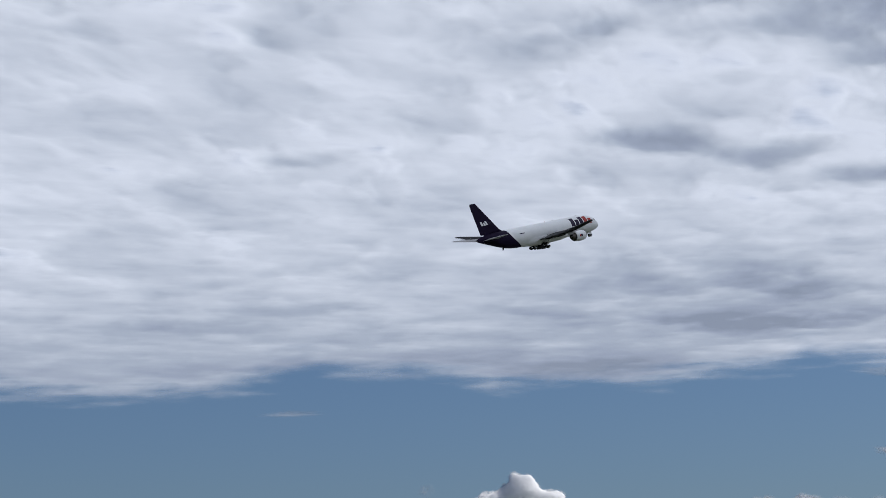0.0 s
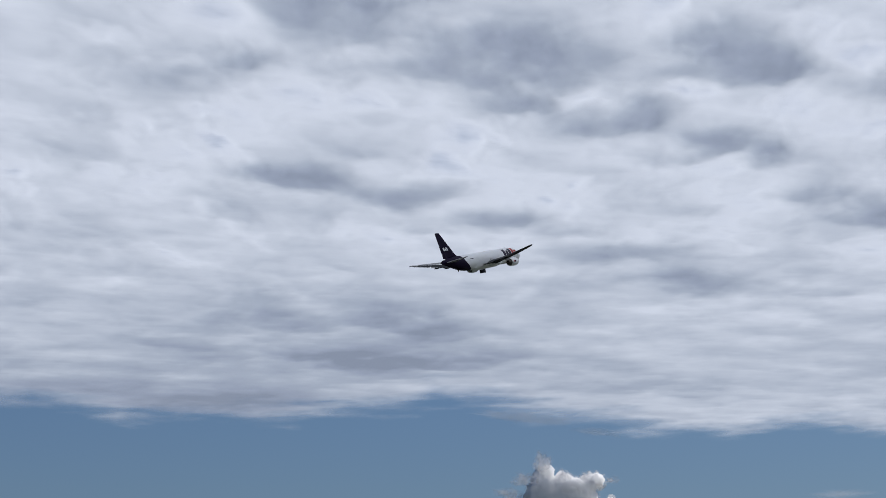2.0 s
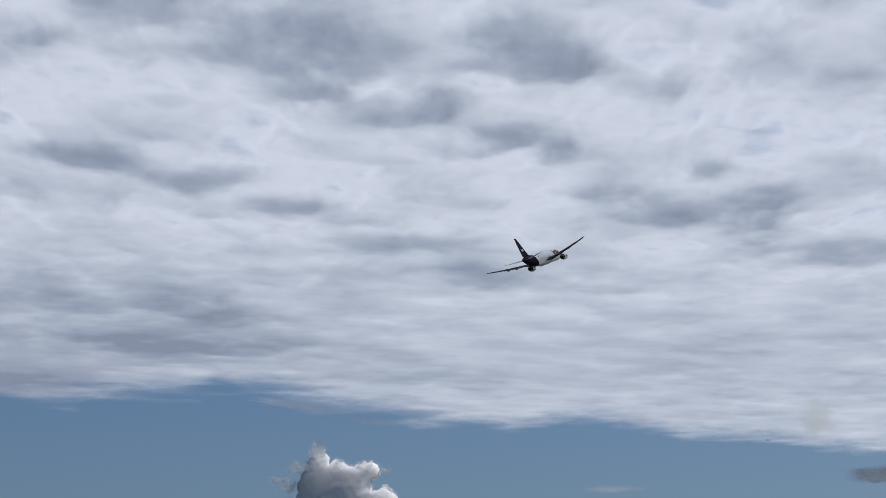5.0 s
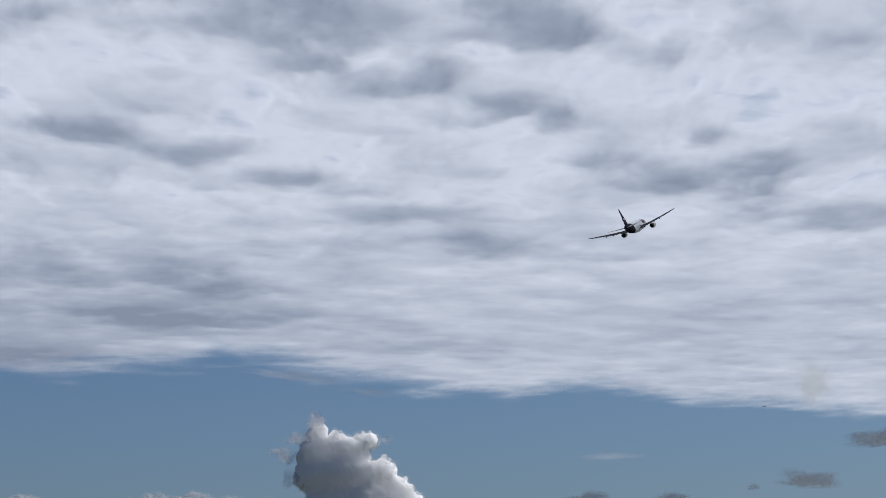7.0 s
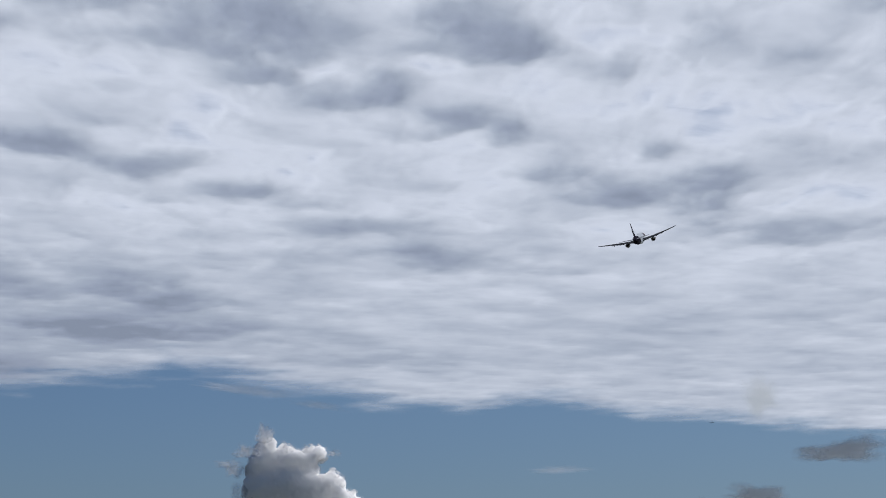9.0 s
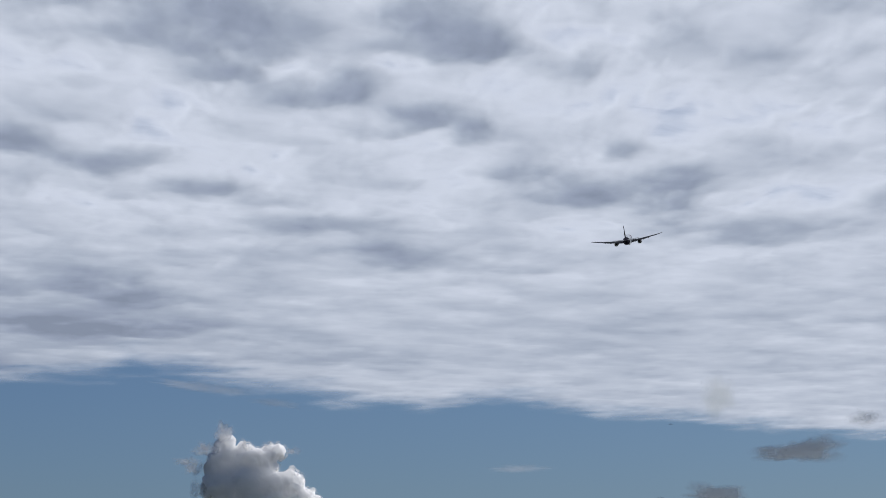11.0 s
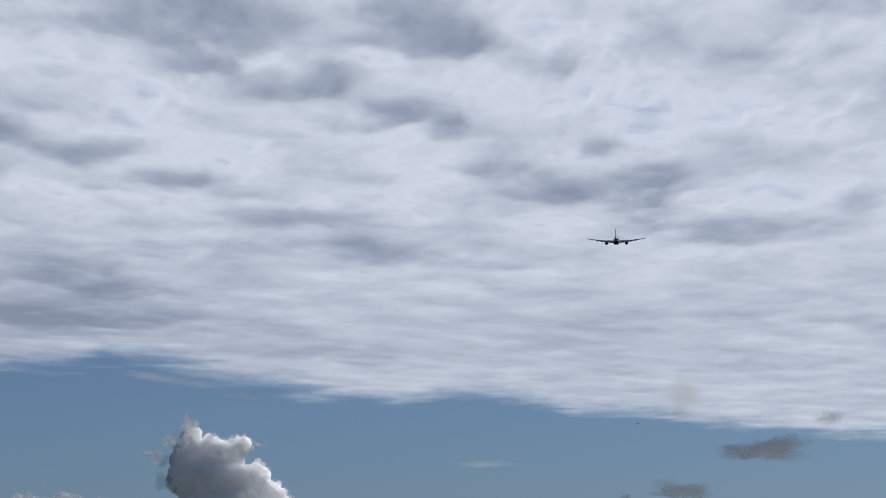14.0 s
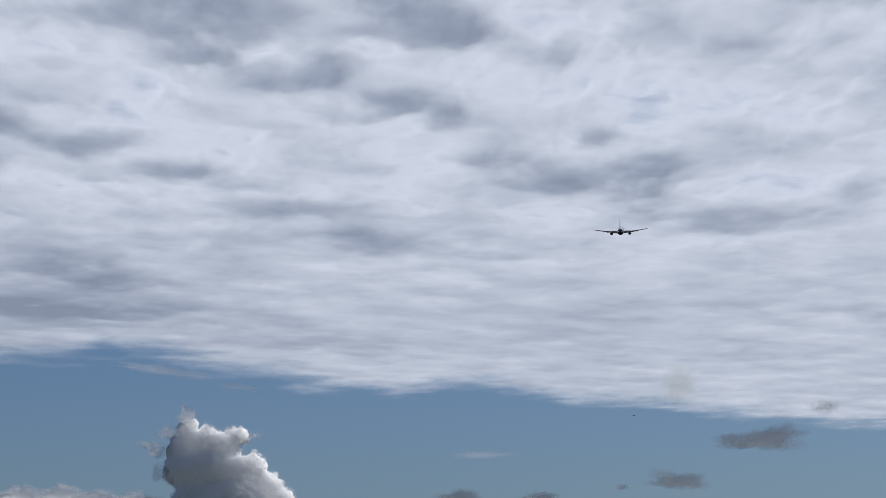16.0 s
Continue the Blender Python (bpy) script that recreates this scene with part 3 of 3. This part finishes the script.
def wheel(parent, at, radius, width):
    x, y, z = at
    bm = bmesh.new()
    prof = ((-width / 2, radius * 0.55), (-width / 2, radius * 0.85), (-width * 0.36, radius * 0.97), (0, radius), (width * 0.36, radius * 0.97), (width / 2, radius * 0.85), (width / 2, radius * 0.55))
    around = 24
    skin(bm, [[Vector((x + r * math.cos(2 * math.pi * i / around), y + w, z + r * math.sin(2 * math.pi * i / around))) for i in range(around)] for w, r in prof], False)
    tyre = part("wheel", bm, RUBBER, parent, "black rubber tyre")
    bm = bmesh.new()
    skin(bm, [[Vector((x + r * math.cos(2 * math.pi * i / 16), y + w, z + r * math.sin(2 * math.pi * i / 16))) for i in range(16)] for w, r in ((-width * 0.42, radius * 0.2), (-width * 0.3, radius * 0.56), (width * 0.3, radius * 0.56), (width * 0.42, radius * 0.2))])
    return tyre, bm


def wing_z(y):
    return -1.5 + (y - 2.3) * 0.105 + 0.0025 * (y - 2.3) ** 2


WING_Y = (0.5, 2.3, 5.0, 8.2, 12, 16, 20, 23.0, 23.75)
WING_LE = (16.6, 18.2, 20.2, 22.4, 25.0, 27.75, 30.5, 32.5, 33.4)
WING_TE = (30.3, 30.3, 30.5, 30.8, 31.9, 33.0, 34.2, 35.0, 35.1)


def build_airplane():
    plane = new("cargo_airplane")
    tagged(plane, "white twin-engine cargo jet with dark purple tail, climbing after takeoff", "airplane")

    # hull
    bm = bmesh.new()
    stations = (0, 0.012, 0.03, 0.055, 0.085, 0.12, 0.16, 0.21, 0.27, 0.36, 0.48, 0.62, 0.76, 0.88, 0.96, 1.0)
    rings = [[body_at(f * paint_line(a), a) for a in (2 * math.pi * i / 48 for i in range(48))] for f in stations]
    skin(bm, rings)
    part("fuselage", bm, WHITE, plane, "glossy white painted metal hull")
    bm = bmesh.new()
    skin(bm, hull_piece(lambda f, a: paint_line(a) + (53.9 - paint_line(a)) * f, 12))
    tail = part("tail_section", bm, PURPLE, plane, "dark purple painted rear hull")
    part("exhaust_outlet", turned(((-0.02, 0.2), (-0.22, 0.19), (-0.22, 0.13), (0.1, 0.12)), 16, (S0 - 53.9, 0, 1.22)), HOT, tail, "small dark metal outlet at the tail end")
    # belly fairing over the wing box
    bm = bmesh.new()
    rings = []
    for s, w, d in ((14.5, 1.2, 2.55), (16.5, 2.2, 2.8), (19, 2.75, 3.05), (24, 2.85, 3.15), (29, 2.85, 3.15), (32.5, 2.6, 3.0), (35, 2.0, 2.8), (37, 1.0, 2.6)):
        rings.append([Vector((S0 - s, w * math.sin(t), -0.9 - (d - 0.9) * math.cos(t) ** 0.7 if abs(t) < math.pi / 2 else -0.9)) for t in (radians(-90 + 180 * i / 20) for i in range(21))])
    skin(bm, rings)
    part("belly_fairing", bm, WHITE, plane, "pale fairing under the wing roots")
    # cockpit windows
    for side in (1, -1):
        for s0, s1, a0, a1, sl in ((2.05, 2.75, 4, 24, 0.12), (2.2, 2.95, 27, 47, 0.3), (2.75, 3.55, 50, 63, 0.25)):
            part("cockpit_window", hull_patch(s0, s1, side * a0, side * a1, 0.015, 4, 4, sl), GLASS, plane, "dark cockpit glass")
        # brand mark as plain blocks: three purple, two red-orange
        for s0, s1, a0, a1, m in ((15.0, 13.3, 32, 88, 0), (12.95, 11.4, 50, 88, 0), (11.05, 9.4, 32, 88, 0), (9.05, 7.4, 32, 88, 1), (7.05, 5.4, 50, 86, 1)):
            part("livery_block", hull_patch(s0, s1, side * a0, side * a1, 0.012, 4, 10), (LOGO_PURPLE, LOGO_ORANGE)[m], plane, ("purple painted block", "red-orange painted block")[m])
        part("registration_bar", hull_patch(38.3, 36.2, side * 66, side * 70.5, 0.012, 6, 3), LOGO_PURPLE, plane, "small dark marking bar")
        part("crew_door", hull_patch(4.3, 5.2, side * 72, side * 104, 0.010, 4, 8), WHITE, plane, "white door panel")
        part("tail_marking", hull_patch(46.2, 46.45, side * 62, side * 68, 0.012, 2, 2), LOGO_WHITE, tail, "small white marking")
    part("cargo_door", hull_patch(15.4, 18.8, 20, 92, 0.006, 6, 12), WHITE, plane, "large white cargo door panel")
    for s, h in ((9.0, 0.35), (20, 0.4)):
        part("antenna", surface([(s, 0, 2.65, 0.5, 0.1, 0), (s + 0.2, 0, 2.7 + h, 0.22, 0.1, 0)], True), WHITE, plane)
    part("tail_skid", surface([(43.0, 0, -2.0, 0.9, 0.2, 0), (43.5, 0, -2.65, 0.4, 0.2, 0)], True), DARK, plane)
    part("beacon", turned(((0.12, 0.02), (0.08, 0.09), (-0.08, 0.09), (-0.12, 0.02)), 12, (S0 - 24, 0, 2.78), True), LOGO_ORANGE, plane, "red beacon lamp")

    # fin and rudder
    fin = part("fin", surface([(38.2, 0, 2.0, 12.6, 0.03, 0), (42.9, 0, 2.75, 8.1, 0.085, 0), (44.0, 0, 3.3, 7.2, 0.1, 0), (52.1, 0, 10.9, 2.6, 0.09, 0), (52.5, 0, 11.2, 2.2, 0.06, 0)], True), PURPLE, plane, "tall dark purple tail fin")
    part("rudder", surface([(49.6, 0, 2.4, 2.5, 0.11, 0), (54.0, 0, 10.9, 0.95, 0.1, 0)], True), PURPLE, fin, "dark purple hinged rudder")
    for side in (1, -1):
        # the mark runs aft to forward on the right side, forward to aft on the left
        for f0, f1, z0, z1, m in ((0.15, 0.27, 4.95, 6.1, 0), (0.31, 0.42, 4.95, 5.75, 0), (0.46, 0.57, 4.95, 6.1, 0), (0.61, 0.70, 4.95, 6.05, 1), (0.73, 0.81, 4.95, 5.7, 1)):
            if side > 0:
                f0, f1 = 0.96 - f1, 0.96 - f0
            def at(f, z):
                le = 43.7 + (z - 3.3) * 8.4 / 7.6
                return (S0 - (le + (52.0 - (z - 3.3) * -0.33 - le) * (1 - f)), side * (0.42 - 0.035 * (z - 3.3)), z)
            part("livery_block", plate([at(f0, z0), at(f1, z0), at(f1, z1), at(f0, z1)], (0, 1, 0), 0.03), (LOGO_WHITE, LOGO_PURPLE)[m], fin, ("white painted block", "faint purple block")[m])

    for side in (1, -1):
        # wing
        secs = []
        for y, le, te in zip(WING_Y, WING_LE, WING_TE):
            secs.append((le, side * y, wing_z(y) + 0.15, te - le, float(np.interp(y, (0, 8, 24), (0.14, 0.115, 0.15))), float(np.interp(y, (0, 24), (2.5, 0)))))
        wing = part("wing", surface(secs), GREY, plane, "grey swept wing")
        edge = []
        for y, le, te in zip(WING_Y[1:-1], WING_LE[1:-1], WING_TE[1:-1]):
            c = te - le
            edge.append((le - 0.05 * c - 0.05, side * y, wing_z(y) + 0.04, 0.14 * c + 0.3, 0.30, -14))
        for a, b in ((1, 3), (3, 4), (4, 5), (5, 6)):
            part("slat", surface([edge[a], edge[b]] if b - a == 1 else edge[a:b + 1]), METAL, wing, "bare metal leading-edge slat")
        for y0, y1, drop in ((2.9, 7.4, 8), (8.6, 16.2, 8), (17.0, 22.0, 2)):
            f = []
            for y in (y0, (y0 + y1) / 2, y1):
                le, te = float(np.interp(y, WING_Y, WING_LE)), float(np.interp(y, WING_Y, WING_TE))
                c = (te - le) * (0.17 if y < 8 else 0.19)
                f.append((te - 0.35 * c if drop > 5 else te - 0.9 * c, side * y, wing_z(y) + (-0.06 if drop > 5 else -0.02), c, 0.11, drop))
            part("flap" if drop > 5 else "aileron", surface(f), GREY, wing, "grey flap set for takeoff" if drop > 5 else "")
        for y in (5.6, 11.2, 14.6):
            te = float(np.interp(y, WING_Y, WING_TE))
            part("flap_fairing", turned(((1.9, 0.02), (1.4, 0.16), (0.4, 0.24), (-0.8, 0.22), (-1.7, 0.10), (-2.0, 0.02)), 14, (S0 - te + 0.3, side * y, wing_z(y) - 0.42), True), GREY, wing)
        part("navigation_light", turned(((0.2, 0.02), (0.12, 0.07), (-0.15, 0.07), (-0.2, 0.02)), 10, (S0 - 33.6, side * 23.78, wing_z(23.75) + 0.15), True), LOGO_WHITE, wing)
        # tailplane
        stab = part("tailplane", surface([(45.6, side * 0.6, 0.95, 6.6, 0.09, 0), (46.3, side * 1.6, 1.05, 6.0, 0.09, 0), (51.6, side * 9.1, 1.85, 2.05, 0.085, 0), (52.1, side * 9.32, 1.88, 1.6, 0.05, 0)]), PALE, plane, "pale grey tailplane")
        part("elevator", surface([(50.6, side * 1.9, 1.05, 2.0, 0.10, 2), (52.75, side * 8.9, 1.82, 1.0, 0.09, 2)]), PALE, stab)

        # engine
        c = (S0 - 20.3, side * 7.9, -2.4)
        cowl = part("engine_cowl", turned(((2.55, 1.22), (2.3, 1.36), (1.6, 1.44), (0.4, 1.46), (-0.8, 1.38), (-1.7, 1.24), (-1.68, 1.18), (-0.6, 1.24), (1.2, 1.22), (2.1, 1.16)), 40, c), WHITE, plane, "white engine cowling")
        part("intake_lip", turned(((2.3, 1.375), (2.62, 1.28), (2.72, 1.20), (2.6, 1.12), (2.0, 1.145)), 40, c), METAL, cowl, "bare metal intake lip")
        part("fan_disc", turned(((1.3, 1.2), (1.25, 0.9), (1.3, 0.42), (1.25, 0.1)), 32, c, True), DARK, cowl, "dark fan inside the intake")
        part("spinner", turned(((2.0, 0.02), (1.75, 0.2), (1.3, 0.42)), 24, c, True), STEEL, cowl)
        for k in range(18):
            a = 2 * math.pi * k / 18
            u, w = Vector((0, math.sin(a), math.cos(a))), Vector((0, math.cos(a), -math.sin(a)))
            o = Vector(c)
            part("fan_blade", plate([o + u * 0.42 + w * 0.05 + Vector((1.5, 0, 0)), o + u * 1.16 + w * 0.16 + Vector((1.5, 0, 0)), o + u * 1.16 - w * 0.06 + Vector((1.34, 0, 0)), o + u * 0.42 - w * 0.05 + Vector((1.34, 0, 0))], (1, 0, 0), 0.02), STEEL, cowl)
        part("core_nozzle", turned(((-0.9, 1.02), (-1.9, 0.92), (-2.7, 0.66), (-2.68, 0.6), (-1.6, 0.7)), 32, c), HOT, cowl, "dark scorched exhaust nozzle")
        part("exhaust_cone", turned(((-1.6, 0.62), (-2.4, 0.44), (-3.2, 0.10), (-3.3, 0.02)), 24, c, True), HOT, cowl)
        part("pylon", plate([(S0 - 18.6, side * 7.9, -1.1), (S0 - 23.6, side * 7.9, -1.75), (S0 - 26.0, side * 7.9, -0.95), (S0 - 22.2, side * 7.9, -0.75), (S0 - 19.8, side * 7.9, -0.8)], (0, 1, 0), 0.42), PALE, plane, "pale grey engine pylon")
        for face in (1, -1):
            for x0, x1, m in ((0.55, -0.15, 0), (-0.2, -0.75, 1)):
                bm = bmesh.new()
                rows = []
                for r in (1.475, 1.455):
                    rows.append([[bm.verts.new((c[0] + x, c[1] + face * r * math.sin(a), c[2] + r * math.cos(a))) for a in (radians(74 + 5 * j) for j in range(6))] for x in (face * -side * -1 * x0, face * -side * -1 * x1)])
                for g in rows:
                    for j in range(5):
                        bm.faces.new((g[0][j], g[1][j], g[1][j + 1], g[0][j + 1]))
                part("livery_block", bm, (LOGO_PURPLE, LOGO_ORANGE)[m], cowl, ("purple painted block", "red-orange painted block")[m])

    # landing gear: legs swing about hinges; part origins sit on the hinges
    gears = {}
    for side in (1, -1):
        leg = part("main_gear", bar((0, 0, 0), (0, 0, -3.0), 0.17, r2=0.14), STEEL, plane, "steel main landing gear leg")
        leg.matrix_basis = pose(S0 - 27.6, side * 4.4, -1.5)
        part("truck_beam", bar((1.0, 0, -3.1), (-1.0, 0, -2.9), 0.13), STEEL, leg)
        part("side_brace", bar((0, 0, -1.6), (0, -side * 1.5, -0.1), 0.08), STEEL, leg)
        part("drag_brace", bar((0, 0, -1.4), (1.5, 0, -0.1), 0.07), STEEL, leg)
        part("leg_door", plate([(0.55, side * 0.26, -0.3), (-0.55, side * 0.26, -0.3), (-0.45, side * 0.26, -2.3), (0.45, side * 0.26, -2.3)], (0, 1, 0), 0.05), WHITE, leg, "white gear leg door")
        for dx in (0.72, -0.72):
            for dy in (0.55, -0.55):
                tyre, hub = wheel(leg, (dx, dy, -3.0 - 0.08 * (1 if dx > 0 else -1)), 0.58, 0.44)
                part("hub", hub, STEEL, leg, "grey metal wheel hub")
        gears["main", side] = leg
        door = part("gear_door", plate([(1.45, 0, 0), (-1.45, 0, 0), (-1.15, side * 1.2, -0.05), (1.2, side * 1.3, -0.05)], (0, 0, 1), 0.07), GREY, plane, "hinged belly gear door")
        door.matrix_basis = pose(S0 - 27.3, side * 0.35, -3.2)
        gears["door", side] = door
        nd = part("nose_gear_door", plate([(1.1, 0, 0), (-1.1, 0, 0), (-1.1, 0, -0.62), (1.1, 0, -0.62)], (0, 1, 0), 0.04), WHITE, plane, "white nose gear door")
        nd.matrix_basis = pose(S0 - 5.2, side * 0.5, -2.42)
        gears["nose_door", side] = nd
    leg = part("nose_gear", bar((0, 0, 0), (0, 0, -2.3), 0.12, r2=0.09), STEEL, plane, "steel nose landing gear leg")
    leg.matrix_basis = pose(S0 - 6.0, 0, -1.9)
    part("drag_brace", bar((0, 0, -1.2), (1.2, 0, -0.1), 0.06), STEEL, leg)
    for dy in (0.3, -0.3):
        tyre, hub = wheel(leg, (0, dy, -2.4), 0.46, 0.32)
        part("hub", hub, STEEL, leg, "grey metal wheel hub")
    gears["nose", 0] = leg
    return plane, gears


def build_distant_jet():
    """A small jet far off below the edge of the cloud layer, flying away."""
    jet = new("distant_jet")
    tagged(jet, "tiny dark distant twin-engine jet under the cloud edge", "airplane")
    part("fuselage", turned(((4.4, 0.03), (3.6, 0.42), (2.2, 0.72), (-1.6, 0.72), (-3.6, 0.40), (-4.6, 0.08)), 18, (0, 0, 0), True), GREY, jet)
    for side in (1, -1):
        bm = bmesh.new()
        skin(bm, [[Vector(p) for p in loop] for loop in (
            ((1.3, side * 0.5, -0.35), (0.2, side * 0.5, -0.18), (-1.2, side * 0.5, -0.35), (0.2, side * 0.5, -0.5)),
            ((-0.5, side * 4.3, 0.05), (-0.8, side * 4.3, 0.12), (-1.3, side * 4.3, 0.05), (-0.8, side * 4.3, 0.0)))])
        part("wing", bm, GREY, jet)
        part("engine", turned(((0.9, 0.36), (0.7, 0.5), (-0.3, 0.52), (-1.2, 0.34)), 14, (0.5, side * 2.3, -0.75), True), DARK, jet)
        bm = bmesh.new()
        skin(bm, [[Vector(p) for p in loop] for loop in (
            ((-3.3, side * 0.2, 0.2), (-3.8, side * 0.2, 0.28), (-4.3, side * 0.2, 0.2), (-3.8, side * 0.2, 0.14)),
            ((-4.1, side * 1.7, 0.35), (-4.3, side * 1.7, 0.38), (-4.6, side * 1.7, 0.35), (-4.3, side * 1.7, 0.32)))])
        part("tailplane", bm, GREY, jet)
    part("fin", plate([(-2.8, 0, 0.5), (-4.3, 0, 0.4), (-4.9, 0, 2.0), (-4.2, 0, 2.0)], (0, 1, 0), 0.12), GREY, jet)
    return jet


airplane, gear_parts = build_airplane()
far_jet = build_distant_jet()


def flight(x, y, z, head, pitch, bank):
    """Pose of the airplane: compass heading, nose up, left wing down (degrees)."""
    return Matrix.Translation((x, y, z)) @ pose(0, 0, 0, 0, 0, 90 - head) @ pose(0, 0, 0, 0, -pitch, 0) @ pose(0, 0, 0, -bank, 0, 0)


def motions():
    walk(airplane, [(t, flight(*row)) for t, *row in (
        (0, -160.9, 596.4, 119.2, 24.0, 14.2, -2.8),
        (0.5, -145.2, 635.6, 125.8, 23.6, 14.1, -2.8),
        (1, -129.1, 674.7, 132.7, 23.2, 13.9, -2.4),
        (1.5, -112.5, 713.9, 139.8, 22.8, 13.8, -1.5),
        (2, -96.0, 753.2, 146.8, 22.4, 13.7, 2.4),
        (2.5, -80.2, 792.6, 153.7, 21.8, 13.5, 6.3),
        (3, -64.5, 832.2, 160.4, 21.2, 13.3, 9.9),
        (3.5, -48.9, 872.0, 167.1, 20.2, 13.2, 13.6),
        (4, -33.8, 912.2, 173.3, 19.3, 13.5, 15.2),
        (4.5, -18.9, 952.7, 179.6, 18.1, 13.9, 16.0),
        (5, -4.7, 993.4, 186.1, 16.9, 14.2, 16.4),
        (5.6, 11.2, 1042.6, 194.5, 15.4, 14.1, 16.4),
        (6.2, 25.7, 1092.2, 203.4, 13.8, 14.1, 16.4),
        (6.8, 38.9, 1142.3, 212.7, 12.5, 14.0, 16.0),
        (7.5, 53.2, 1201.3, 223.8, 10.9, 13.9, 15.5),
        (8, 62.7, 1243.9, 231.7, 10.0, 13.9, 14.5),
        (8.5, 71.5, 1286.7, 239.7, 9.1, 13.9, 13.6),
        (9, 79.9, 1329.8, 247.8, 8.2, 13.8, 12.6),
        (9.6, 89.1, 1381.9, 257.6, 7.7, 13.8, 10.7),
        (10.2, 97.5, 1434.4, 266.9, 7.2, 13.8, 8.8),
        (10.8, 105.0, 1487.3, 275.9, 6.7, 13.7, 6.6),
        (11.5, 112.8, 1549.3, 286.0, 6.1, 13.7, 4.0),
        (12, 118.3, 1593.7, 293.3, 5.8, 13.7, 2.1),
        (12.5, 123.9, 1638.1, 300.8, 5.6, 13.7, 0.2),
        (13, 129.0, 1682.6, 308.4, 5.5, 13.6, 0.0),
        (13.5, 133.8, 1726.9, 316.5, 5.4, 13.6, -0.1),
        (14, 138.7, 1771.2, 325.0, 5.4, 13.6, -0.3),
        (14.5, 143.5, 1815.3, 333.5, 5.3, 13.6, -0.5),
        (15, 147.9, 1859.4, 341.8, 5.3, 13.5, -0.2),
        (15.5, 152.2, 1903.4, 349.4, 5.3, 13.5, 0.1),
        (16, 157.0, 1947.3, 356.6, 5.3, 13.5, 0.4),
    )])
    walk(far_jet, [(t, flight(x, y, z, -1, 1, 0)) for t, x, y, z in (
        (0, 384, 3960, 412.8), (3.5, 374.4, 3961.2, 412.8), (5, 368.8, 3961.7, 412.9), (9, 355.6, 3963.4, 408.0), (12.5, 345.7, 3964.8, 402.4), (14.5, 340.5, 3965.5, 400.2), (16, 336.4, 3966.1, 397.5))])
    for ob, base, a in drifting:
        walk(ob, [(t, Matrix.Translation((base.x + DRIFT * (t - 8), base.y, base.z)) @ pose(0, 0, 0, 0, 0, -math.degrees(a))) for t in (0, 8, 16)])
    for side in (1, -1):
        # legs fold inward, belly doors stay open till they are in, then close
        walk(gear_parts["main", side], [(t, pose(S0 - 27.6, side * 4.4, -1.5, -side * a, 0, 0)) for t, a in ((0, 48), (0.8, 60), (1.5, 74), (2.2, 86), (16, 86))])
        walk(gear_parts["door", side], [(t, pose(S0 - 27.3, side * 0.35, -3.2, -side * a, 0, 0)) for t, a in ((0, 82), (3.9, 82), (4.4, 50), (4.9, 0), (16, 0))])
        walk(gear_parts["nose_door", side], [(t, pose(S0 - 5.2, side * 0.5, -2.42, side * a, 0, 0)) for t, a in ((0, 12), (1.3, 12), (2.0, -80), (16, -80))])
    walk(gear_parts["nose", 0], [(t, pose(S0 - 6.0, 0, -1.9, 0, -a, 0)) for t, a in ((0, 50), (0.6, 62), (1.0, 76), (1.4, 88), (16, 88))])


motions()
